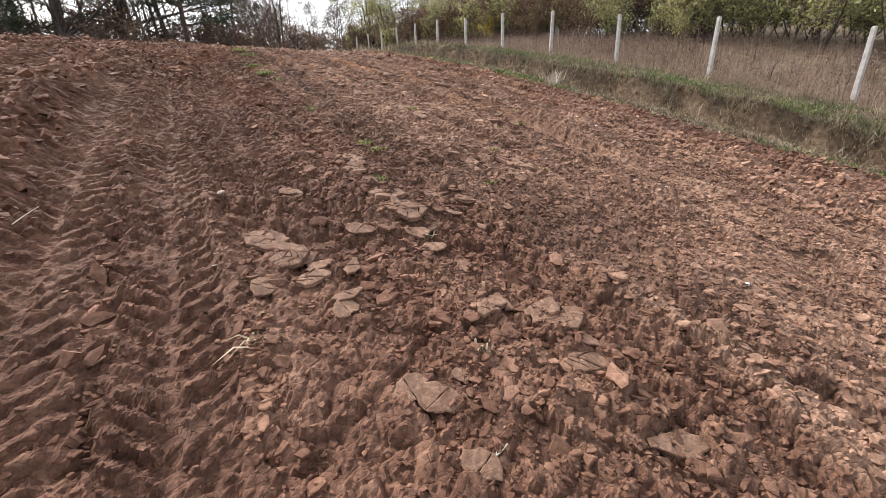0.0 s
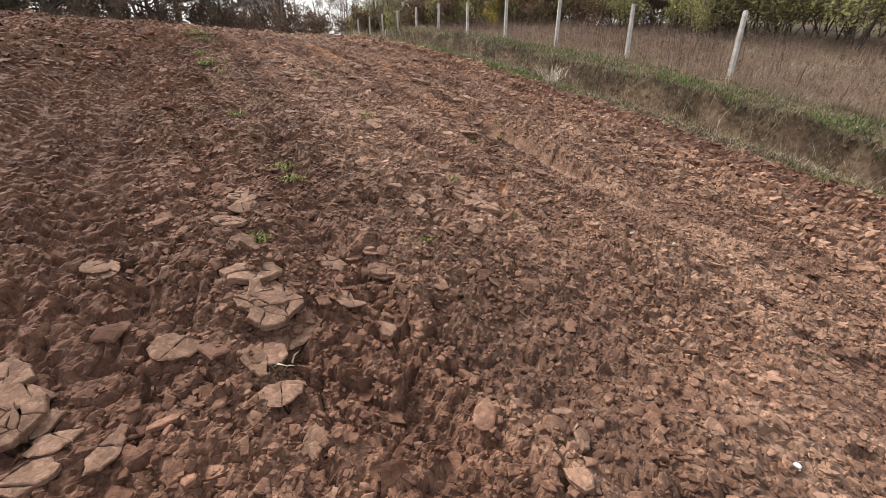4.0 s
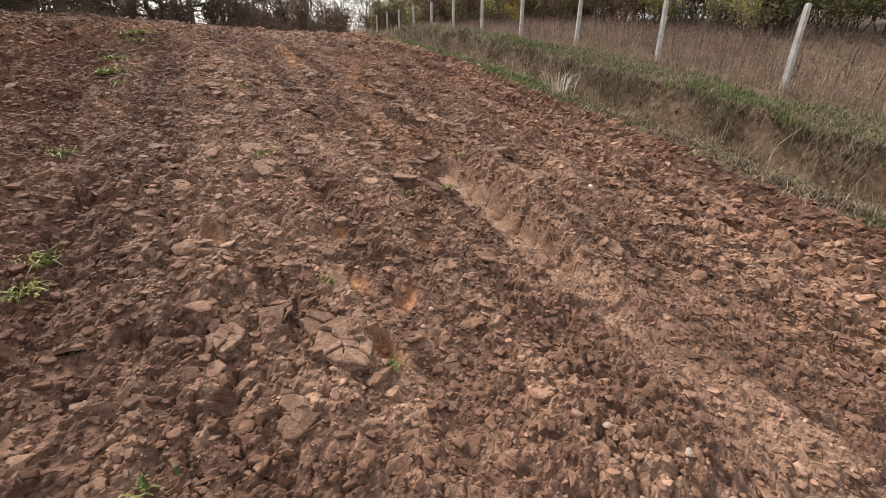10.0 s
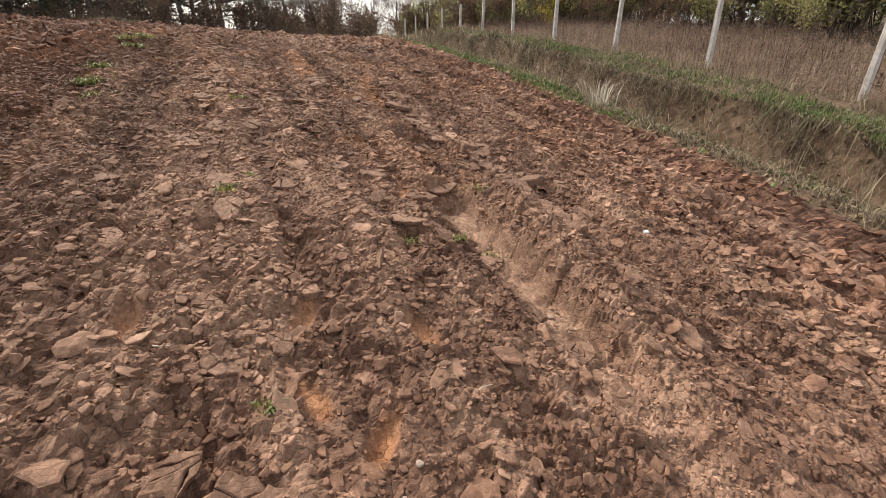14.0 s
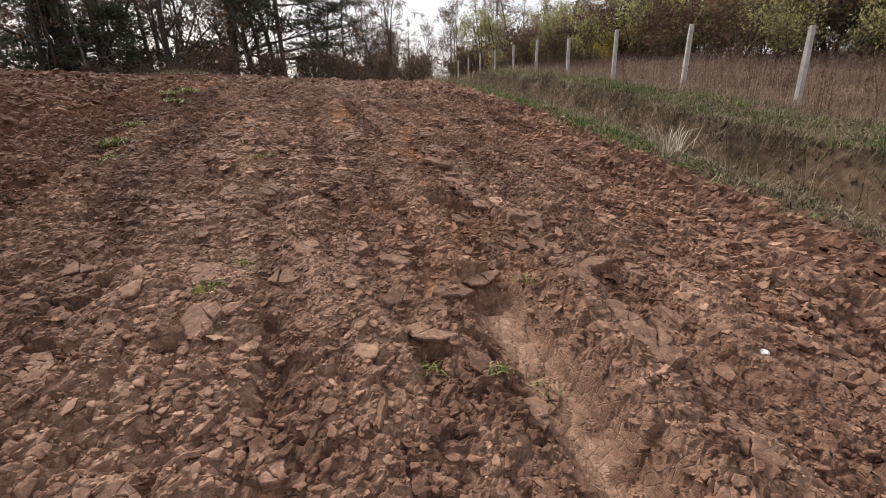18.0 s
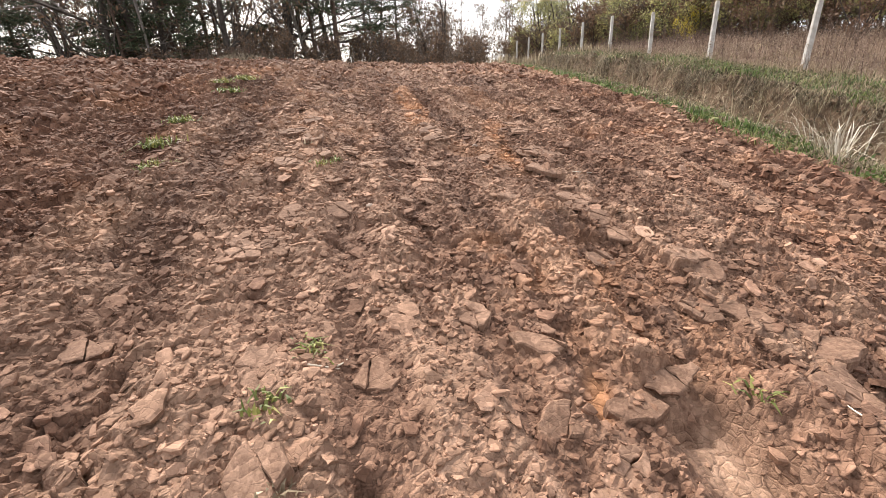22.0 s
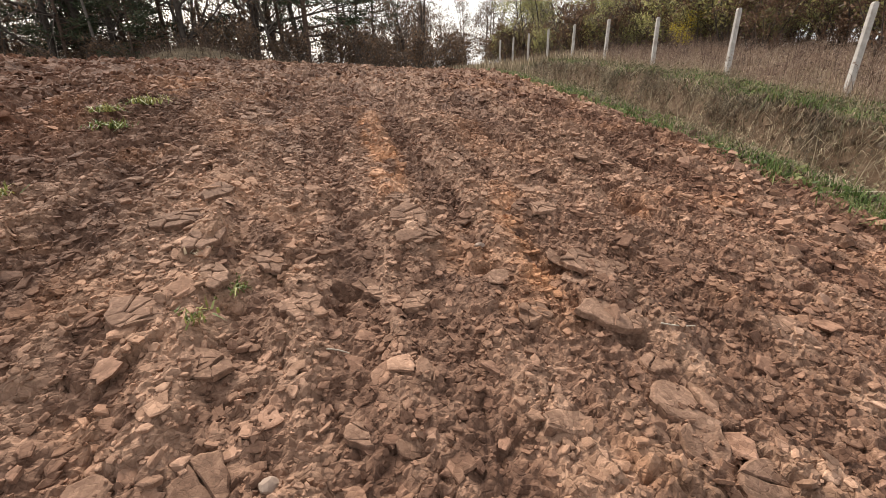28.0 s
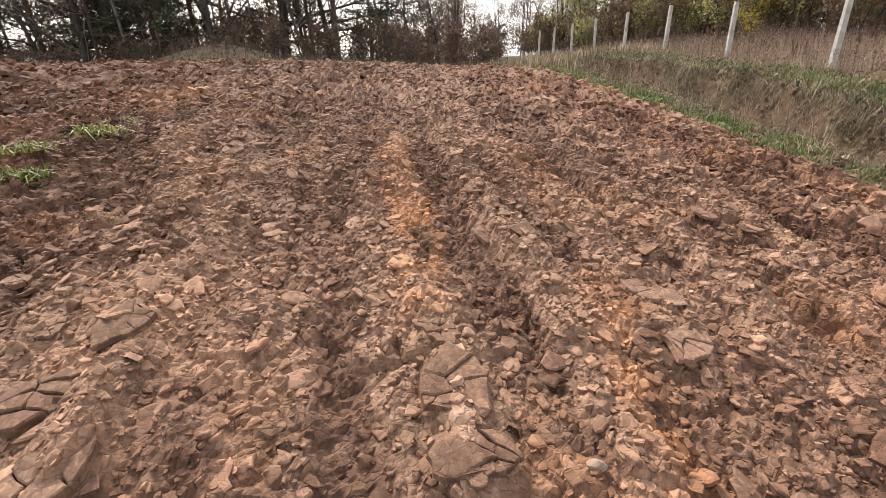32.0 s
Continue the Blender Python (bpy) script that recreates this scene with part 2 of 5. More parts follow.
M_BARK = varied("bark", [(0.3, (0.045, 0.035, 0.028)), (0.6, (0.085, 0.068, 0.055)), (0.8, (0.13, 0.11, 0.09))], 5, 0.95, "none", bump=0.8, bump_scale=25)
M_PALE_BARK = varied("pale_bark", [(0.3, (0.11, 0.09, 0.075)), (0.7, (0.21, 0.18, 0.15))], 5, 0.95, "none", bump=0.6, bump_scale=25)
M_PINE_BARK = varied("pine_bark", [(0.3, (0.06, 0.04, 0.03)), (0.7, (0.13, 0.085, 0.06))], 4, 0.95, "none", bump=0.8, bump_scale=20)
M_NEEDLE = varied("pine_needles", [(0.1, (0.030, 0.040, 0.020)), (0.6, (0.058, 0.070, 0.034)), (0.95, (0.10, 0.10, 0.05))], 1.0, 0.7, "island", 0.3)
M_BROWN_LEAF = varied("withered_leaves", [(0.1, (0.075, 0.046, 0.030)), (0.5, (0.15, 0.092, 0.056)), (0.95, (0.24, 0.15, 0.088))], 1.0, 0.7, "island", 0.3, trans=0.2)
M_AUTUMN = varied("yellowing_leaves", [(0.1, (0.18, 0.18, 0.07)), (0.5, (0.34, 0.32, 0.135)), (0.95, (0.50, 0.44, 0.19))], 0.6, 0.6, "island", 0.3, trans=0.45)
M_PLUME = varied("weed_plume", [(0.1, (0.075, 0.048, 0.036)), (0.5, (0.13, 0.088, 0.066)), (0.95, (0.24, 0.175, 0.13))], 0.5, 0.9, "island", 0.25, trans=0.15)
M_SEED = varied("withered_seed_heads", [(0.1, (0.16, 0.105, 0.08)), (0.5, (0.23, 0.16, 0.12)), (0.95, (0.36, 0.28, 0.21))], 0.4, 0.9, "island", 0.2, trans=0.15)
M_MAT = varied("dead_mat", [(0.1, (0.070, 0.052, 0.034)), (0.5, (0.145, 0.110, 0.072)), (0.95, (0.30, 0.235, 0.16))], 1.5, 0.85, "island", 0.3, trans=0.15)
M_STRAW = varied("bleached_straw", [(0.1, (0.36, 0.30, 0.22)), (0.9, (0.62, 0.55, 0.44))], 2, 0.8, "island", 0.15, trans=0.1)
M_YELLOW = varied("yellow_leaves", [(0.1, (0.35, 0.27, 0.03)), (0.9, (0.60, 0.47, 0.06))], 0.6, 0.6, "island", 0.25, trans=0.3)
M_TWIG = varied("twigs", [(0.1, (0.085, 0.066, 0.055)), (0.9, (0.19, 0.155, 0.13))], 1.0, 0.9, "island", 0.25)
M_RUST_TWIG = varied("russet_twigs", [(0.1, (0.10, 0.055, 0.035)), (0.9, (0.22, 0.13, 0.085))], 1.0, 0.9, "island", 0.25)


# ---- mesh helpers ----
def mesh_from(name, verts, faces, mats, mat_index=None, smooth=False):
    """verts (n,3); faces: list of (m,k) integer arrays, k = 3 or 4."""
    me = bpy.data.meshes.new(name)
    faces = [np.asarray(f, dtype=np.int32) for f in faces if len(f)]
    loops = np.concatenate([f.ravel() for f in faces])
    sizes = np.concatenate([np.full(len(f), f.shape[1], dtype=np.int32) for f in faces])
    starts = np.concatenate([[0], np.cumsum(sizes)[:-1]]).astype(np.int32)
    me.vertices.add(len(verts))
    me.vertices.foreach_set("co", np.asarray(verts, dtype=np.float32).ravel())
    me.loops.add(len(loops))
    me.loops.foreach_set("vertex_index", loops)
    me.polygons.add(len(sizes))
    me.polygons.foreach_set("loop_start", starts)
    me.polygons.foreach_set("loop_total", sizes)
    if mat_index is not None:
        me.polygons.foreach_set("material_index", np.asarray(mat_index, dtype=np.int32))
    me.polygons.foreach_set("use_smooth", np.full(len(sizes), smooth, dtype=bool))
    for m in mats:
        me.materials.append(m)
    me.update(calc_edges=True)
    return me


def soil_attribute(me, rgb):
    a = me.attributes.new("soil", "FLOAT_COLOR", "POINT")
    a.data.foreach_set("color", np.asarray(rgb, dtype=np.float32).ravel())


def child(name, me, parent, m=None, label=""):
    ob = new(name, me)
    ob.parent = parent
    if m is not None:
        ob.matrix_basis = m
    return tagged(ob, label) if label else ob


@functools.lru_cache(maxsize=None)
def lattice(seed, n=256):
    return np.random.RandomState(seed).rand(n, n)


def value_noise(x, y, cell, seed):
    t = lattice(seed)
    u, v = x / cell + 1000.5, y / cell + 1000.5
    i, j = np.floor(u).astype(int), np.floor(v).astype(int)
    a, b = u - i, v - j
    a, b = a * a * (3 - 2 * a), b * b * (3 - 2 * b)
    i0, j0, i1, j1 = i % 256, j % 256, (i + 1) % 256, (j + 1) % 256
    return (t[i0, j0] * (1 - a) + t[i1, j0] * a) * (1 - b) + (t[i0, j1] * (1 - a) + t[i1, j1] * a) * b - 0.5


@functools.lru_cache(maxsize=None)
def cell_table(seed):
    return np.random.RandomState(seed).rand(5, 256, 256)


def clod_noise(x, y, cell, seed, stretch=1.0):
    """Broken crust: every cell of a jittered grid is a tilted plate with a groove round it."""
    jx, jy, hh, gx, gy = cell_table(seed)
    u, v = x / cell + 500.0, y / (cell * stretch) + 500.0
    i, j = np.floor(u).astype(int), np.floor(v).astype(int)
    f1 = np.full(x.shape, 9.0)
    f2 = np.full(x.shape, 9.0)
    h = np.zeros(x.shape)
    for di in (-1, 0, 1):
        for dj in (-1, 0, 1):
            a, b = (i + di) % 256, (j + dj) % 256
            px, py = i + di + jx[a, b], j + dj + jy[a, b]
            d = np.hypot(u - px, v - py)
            z = hh[a, b] - 0.5 + (gx[a, b] - 0.5) * (u - px) * 1.4 + (gy[a, b] - 0.5) * (v - py) * 1.4
            near = d < f1
            f2 = np.where(near, f1, np.minimum(f2, d))
            h = np.where(near, z, h)
            f1 = np.where(near, d, f1)
    groove = np.clip((f2 - f1) / 0.15, 0, 1)
    return h, groove


# ---- the lie of the land ----
EDGE = ((-5.0, 9.0), (4.0, 6.2), (7.0, 5.2), (9.4, 4.2), (11.0, 3.95), (13.5, 3.4), (16.0, 3.12), (18.6, 2.8), (21.4, 2.5), (26.0, 2.2), (60.0, 1.0))
FENCE = ((5.0, 10.7), (9.6, 9.78), (13.0, 9.1), (16.05, 8.39), (19.0, 7.8), (21.8, 7.27), (25.0, 7.09), (28.3, 6.96), (50.0, 5.6))
SHOULDER = ((3.0, 0.1), (9.6, 0.60), (13.0, 1.25), (16.0, 1.70), (19.0, 2.06), (22.0, 2.38), (25.0, 2.62), (28.0, 2.80), (31.0, 2.9), (45.0, 2.9))
POST_Y = [9.6, 13.0, 16.05, 19.0, 21.77, 25.0, 28.3, 31.3, 34.3, 37.3, 40.3, 43.3]
POST_TOP = [2.36, 2.89, 3.27, 3.68, 3.90, 4.02, 4.28, 4.36, 4.40, 4.42, 4.42, 4.42]
CREST = 26.0
POLY = (-1.106, -0.1225, 0.2697, 0.00278, 0.00312, -0.00474)
PLOUGH = 0.17
# gentle swells and hollows of the field: height, place, widths
SWELLS = ((0.26, -2.0, 4.3, 2.2, 2.2), (0.09, -3.0, 6.9, 1.2, 0.9), (0.07, 0.6, 6.4, 1.0, 0.8), (-0.07, 2.3, 11.5, 1.2, 1.6), (-0.07, -2.0, 11.3, 1.0, 1.0), (0.10, -3.3, 16.2, 1.0, 1.5))


def edge_x(y):
    e = np.array(EDGE)
    return np.interp(y, e[:, 0], e[:, 1])


def fence_x(y):
    e = np.array(FENCE)
    return np.interp(y, e[:, 0], e[:, 1])


def shoulder_z(y):
    e = np.array(SHOULDER)
    return np.interp(y, e[:, 0], e[:, 1])


def field_base(x, y):
    xc, yc = np.clip(x, -10.0, 5.5), np.clip(y, 2.5, CREST)
    z = POLY[0] + POLY[1] * xc + POLY[2] * yc + POLY[3] * xc * xc + POLY[4] * xc * yc + POLY[5] * yc * yc
    for a, cx, cy, wx, wy in SWELLS:
        z = z + a * np.exp(-(((xc - cx) / wx) ** 2 + ((yc - cy) / wy) ** 2))
    z = z - 0.38 * step(-5.0, -12.0, x) * step(13, 24, y)
    return z - 0.012 * np.clip(y - CREST, 0, 40) + 0.10 * np.clip(y - 2.5, -20, 0) - 0.02 * np.clip(-10.0 - x, 0, 30)


def step(a, b, v):
    t = np.clip((v - a) / (b - a), 0, 1)
    return t * t * (3 - 2 * t)


def land(x, y):
    """Height of the ground with no clods: field, ditch, bank, meadow and wood floor."""
    xe = edge_x(y)
    s = x - xe
    zf = field_base(np.minimum(x, xe), y)
    sp = np.maximum(fence_x(y) - xe, 2.6)
    fade = 1 - step(24, 31, y)
    floor = zf - 0.05 - 0.34 * step(0.3, 1.3, s) * fade
    lip = 1.75 + 0.35 * value_noise(y, y * 0 + 3.3, 1.7, 51)
    w = step(lip - 0.20, lip + 0.12, s)
    plateau = zf + 0.24 * fade + (shoulder_z(y) - zf - 0.24 * fade) * np.clip((s - lip) / (sp - lip), 0, 1)
    rise = 0.055 * np.clip(s - sp, 0, 8) + 0.04 * np.clip(s - sp - 8, 0, 40)
    out = floor * (1 - w) + plateau * w + rise * (1 - 0.75 * step(30, 45, y)) + (0.12 * value_noise(x, y, 0.8, 52) + 0.14 * value_noise(x, y, 0.4, 56)) * step(0.3, 1.0, s)
    z = np.where(s <= 0, zf, out)
    knoll = 1.05 * np.exp(-(((x + 11) / 3.2) ** 2 + ((y - 35.5) / 2.5) ** 2))
    return z + knoll + 0.4 * value_noise(x, y, 9.0, 7) * step(29, 36, y)


TRACKS = (((-4.0, 4.0), (-4.6, 12.0)), ((-4.66, 4.0), (-5.15, 12.0)), ((-3.30, 4.0), (-4.05, 12.0)))
RUT = ((1.15, 5.4), (1.0, 6.6), (0.85, 7.8), (0.72, 8.8), (0.60, 9.5), (0.47, 10.15))
PRINTS = ((-0.41, 7.85, -25), (-0.72, 8.6, -15), (-1.5, 8.62, 5), (-0.13, 8.43, 20), (-0.68, 8.1, 30), (-0.62, 7.45, 25), (0.05, 10.05, -10))

HOLES = ((0.02, 9.42), (0.42, 10.0), (-0.92, 12.93), (-0.93, 12.8), (-0.13, 13.08), (0.36, 13.16), (-1.47, 12.72), (-1.3, 9.5), (-2.6, 6.1), (-2.5, 6.0), (-2.9, 5.0), (0.55, 12.5))


def ploughed(x, y):
    """Metres across the furrows."""
    return x + PLOUGH * (y - 10)


def rut_x(y):
    return np.interp(y, [p[1] for p in RUT], [p[0] for p in RUT])


def in_prints(x, y):
    """How far a place lies in one of the smooth trodden hollows."""
    f = np.zeros(np.shape(x))
    for px, py, a in PRINTS:
        c, s = math.cos(radians(a)), math.sin(radians(a))
        u, v = (x - px) * c + (y - py) * s, -(x - px) * s + (y - py) * c
        f = np.maximum(f, np.exp(-((u / 0.055) ** 2 + (v / 0.135) ** 2) ** 2))
    return f


def on_tracks(x, y):
    """How far a place lies in the wheel marks, moist and pressed."""
    f = np.zeros(np.shape(x))
    for (x0, y0), (x1, y1) in TRACKS:
        w = x - (x0 + (x1 - x0) * (y - y0) / (y1 - y0))
        f = np.maximum(f, step(0.30, 0.20, np.abs(w)) * (1 - step(10.5, 14, y)) * (step(6.4, 7.2, y) if x0 > -3.5 else 1.0))
    return f


def bump1(v, c, w):
    return np.exp(-((v - c) / w) ** 2)


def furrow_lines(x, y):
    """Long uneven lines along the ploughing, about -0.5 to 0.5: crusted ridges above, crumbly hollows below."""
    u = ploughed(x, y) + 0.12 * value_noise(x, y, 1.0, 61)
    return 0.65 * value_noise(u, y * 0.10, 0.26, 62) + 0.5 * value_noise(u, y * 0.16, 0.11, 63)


def soil_zone(x, y):
    """Redder, ochre, pale and dark moist parts of the field, as r, g, b, a; a also paints shade into furrow hollows."""
    n1, n2, n3 = value_noise(x, y, 0.5, 21), value_noise(x, y, 0.13, 22), value_noise(x, y, 1.1, 23)
    u, f = ploughed(x, y), furrow_lines(x, y)
    left = step(-2.35, -2.9, u + 0.5 * n1)
    red = np.maximum(0.62 * left, 0.5 * step(1.6, 3.0, u + 1.2 * n1)) + 0.05
    streak = bump1(x, -0.71 - 0.135 * (y - 14.4) + 0.07 * n1, 0.11) * step(13.85, 14.1, y) * (1 - step(16.3, 17.2, y))
    streak2 = bump1(x, 0.15 + 0.12 * n1, 0.10) * step(12.7, 13.0, y) * (1 - step(13.9, 14.5, y))
    patch = bump1(x, -4.0, 0.4) * bump1(y, 18.6, 0.9) + 0.9 * bump1(x, -1.9, 0.25) * bump1(y, 13.9, 0.4) + 0.9 * bump1(x, -1.68, 0.16) * bump1(y, 13.2, 0.2) + 0.6 * bump1(x, 0.2, 0.5) * bump1(y, 10.9, 0.7) + 0.9 * bump1(x, 2.45, 0.25) * bump1(y, 21.3, 1.3)
    ochre = (1.7 * streak + 1.1 * streak2 + 0.6 * patch) * step(-0.35, 0.1, n2) + 0.25 * step(0.18, 0.4, n1 + 0.3 * n2) * step(9, 12, y) + 0.8 * in_prints(x, y)
    pale = 0.45 * step(-0.10, 0.26, f + 0.35 * n3 + 0.3 * n2) * (1 - 0.6 * left)
    pale = np.maximum(pale, 0.65 * bump1(u, -1.2, 0.35) * step(10.5, 13, y) * (1 - step(15.5, 17, y)) * step(-0.3, 0.1, n2))
    pale = np.maximum(pale, 0.9 * bump1(x, -0.53 + 0.05 * n1, 0.13) * step(13.2, 13.45, y) * (1 - step(13.9, 14.1, y)))
    pale = np.maximum(pale, 0.6 * step(0.02, 0.06, ridges(x, y)) * step(-0.35, 0.05, n2) * (1 - in_prints(x, y)))
    on = (0.35 * step(5.4, 6.4, y) + 0.65 * step(7.6, 9.0, y)) * (1 - step(9.9, 10.3, y))
    rut = bump1(x, rut_x(y) - 0.04, 0.15) * on
    pale = np.maximum(pale, 0.85 * rut * step(-0.45, -0.1, n2))
    # first term: shade of the furrow hollows put into the colour
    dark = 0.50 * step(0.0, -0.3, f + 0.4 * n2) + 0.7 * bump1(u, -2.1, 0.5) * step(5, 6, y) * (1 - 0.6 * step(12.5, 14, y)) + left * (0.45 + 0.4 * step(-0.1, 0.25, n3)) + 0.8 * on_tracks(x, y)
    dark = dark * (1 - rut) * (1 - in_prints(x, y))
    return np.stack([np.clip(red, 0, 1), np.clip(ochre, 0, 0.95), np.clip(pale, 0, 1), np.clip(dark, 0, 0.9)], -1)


RIDGES = ((1.13, 7.5, 13.5, 0.12, 81), (0.08, 12.6, 18.0, 0.09, 82), (-1.22, 11.5, 18.0, 0.08, 83), (0.62, 11.0, 19.0, 0.07, 84), (1.75, 8.5, 17.0, 0.08, 85))


def ridges(x, y):
    """Lumpy crusted ridges that the plough threw up along the furrows."""
    u = ploughed(x, y) + 0.10 * value_noise(x, y, 0.9, 80)
    z = 0
    for c, y0, y1, h, seed in RIDGES:
        on = step(y0, y0 + 0.8, y) * (1 - step(y1 - 1.5, y1, y))
        lump = 0.55 + 0.9 * value_noise(u, y, 0.33, seed)
        z = z + h * on * np.clip(lump, 0.05, 1.2) * np.exp(-((u - c) / 0.13) ** 4)
    return z


def field_relief(x, y):
    """Clods, furrows, wheel marks: what the plough left on the even field."""
    s = x - edge_x(y)
    inside = step(0.05, -0.25, s) * step(36, 28, y)
    u = ploughed(x, y)
    coarse = np.clip(0.75 + 1.1 * value_noise(x, y, 0.8, 6) + 0.45 * step(-1.9, -2.7, u) + 0.25 * step(12, 15, y) + 0.45 * step(17, 20, y) + 0.4 * step(1.4, 2.4, u), 0.35, 1.9)
    z = 0.10 * value_noise(u, y, 1.3, 1) + 0.055 * value_noise(u, y * 0.7, 0.42, 2)
    z += 0.115 * furrow_lines(x, y)
    z += ridges(x, y)
    xs, ys = x + 0.10 * value_noise(x, y, 0.17, 5), y + 0.10 * value_noise(x, y, 0.17, 8)
    h1, g1 = clod_noise(xs, ys, 0.24, 11, 1.15)
    h2, g2 = clod_noise(xs, ys, 0.12, 12, 1.1)
    h3, g3 = clod_noise(x + 0.03 * value_noise(x, y, 0.05, 19), y + 0.03 * value_noise(x, y, 0.05, 20), 0.066, 13)
    z += coarse * (0.040 * h1 + 0.030 * h2 + 0.019 * h3 - 0.022 * (1 - g1) - 0.018 * (1 - g2) - 0.012 * (1 - g3))
    # the smooth rut where a share ran, with the ridge it threw up
    on = (0.3 * step(5.2, 6.5, y) + 0.7 * step(7.6, 8.9, y)) * (1 - step(9.95, 10.3, y))
    d = x - rut_x(y) + 0.05 * value_noise(x, y, 0.4, 9)
    flat = np.exp(-((d + 0.04) / 0.19) ** 4) * on
    z = z * (1 - 0.92 * flat) + on * (-0.15 * step(0.14, 0.05, d) * step(-0.34, -0.12, d) + 0.15 * bump1(d, 0.34, 0.15)) - flat * 0.012 * (1 - g1)
    # trodden hollows
    p = in_prints(x, y)
    z = z * (1 - 0.9 * p) - 0.06 * p
    # dark holes beside upturned clods
    for hx, hy in HOLES:
        z = z - 0.11 * np.exp(-((x - hx) / 0.075) ** 2 - ((y - hy) / 0.05) ** 2)
    # tyre marks: pressed bands with lugs in chevrons, and the berm beside them
    for (x0, y0), (x1, y1) in TRACKS:
        w = x - (x0 + (x1 - x0) * (y - y0) / (y1 - y0)) + 0.03 * value_noise(x, y, 0.3, 14)
        long = (1 - step(10.5, 14, y)) * (0.7 * step(6.4, 7.2, y) if x0 > -3.5 else 1.0)
        on = step(0.27, 0.21, np.abs(w)) * long
        worn = np.clip(0.62 + 1.1 * value_noise(x, y, 0.45, 18), 0.12, 1.0)
        ph = (y - 0.85 * np.abs(w) + 0.05 * value_noise(x, y, 0.11, 17)) / 0.135 + 0.25 * value_noise(x, y, 0.6, 15)
        lug = step(-0.2, 0.35, np.sin(ph * 2 * np.pi)) * step(0.015, 0.05, np.abs(w))
        z = z * (1 - 0.80 * on) + on * (-0.055 + 0.052 * worn * lug + 0.016 * h2 + 0.012 * h3 - 0.010 * (1 - g2) * (1 - worn))
    z += 0.20 * bump1(x, -5.42 - 0.06 * (y - 7), 0.30) * (1 - step(10, 13, y)) * (1 + value_noise(x, y, 0.3, 16))
    return z * inside


def surface(x, y):
    return land(x, y) + field_relief(x, y)


def graded(lo, hi, fine, start, end, growth=1.09):
    """Grid lines: even steps between lo and hi, growing steps out to start and end."""
    mid = np.arange(lo, hi, fine)
    up, d = [hi], fine
    while up[-1] < end:
        d *= growth
        up.append(up[-1] + d)
    down, d = [lo - fine], fine
    while down[-1] > start:
        d *= growth
        down.append(down[-1] - d)
    return np.concatenate([down[::-1], mid, up])


gx = graded(-4.7, 2.7, 0.0175, -400, 400)
gy = graded(3.75, 16.8, 0.0175, -200, 900, 1.035)
GX, GY = np.meshgrid(gx, gy, indexing="ij")
GZ = surface(GX, GY)
nx, ny = GX.shape
ids = np.arange(nx * ny).reshape(nx, ny)
quads = np.stack([ids[:-1, :-1], ids[1:, :-1], ids[1:, 1:], ids[:-1, 1:]], -1).reshape(-1, 4)
cxm, cym = (GX[:-1, :-1] + GX[1:, 1:]) / 2, (GY[:-1, :-1] + GY[1:, 1:]) / 2
slot = np.where(cxm - edge_x(cym) > 0.02 + 0.12 * value_noise(cxm, cym, 0.3, 31), 1, 0)
slot = np.where(cym > 30 + 1.5 * value_noise(cxm, cym, 2, 32), 2, slot)
slot = np.where((cxm > 13) | (cxm < -30), 2, slot)
ground_mesh = mesh_from("ground", np.stack([GX, GY, GZ], -1).reshape(-1, 3), [quads], [M_SOIL, M_VERGE, M_LITTER], slot.ravel())
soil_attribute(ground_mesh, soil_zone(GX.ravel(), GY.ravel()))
ground = tagged(new("ground", ground_mesh), "sloping ploughed field of reddish brown clods with grassy verge", "field", kind="structure")


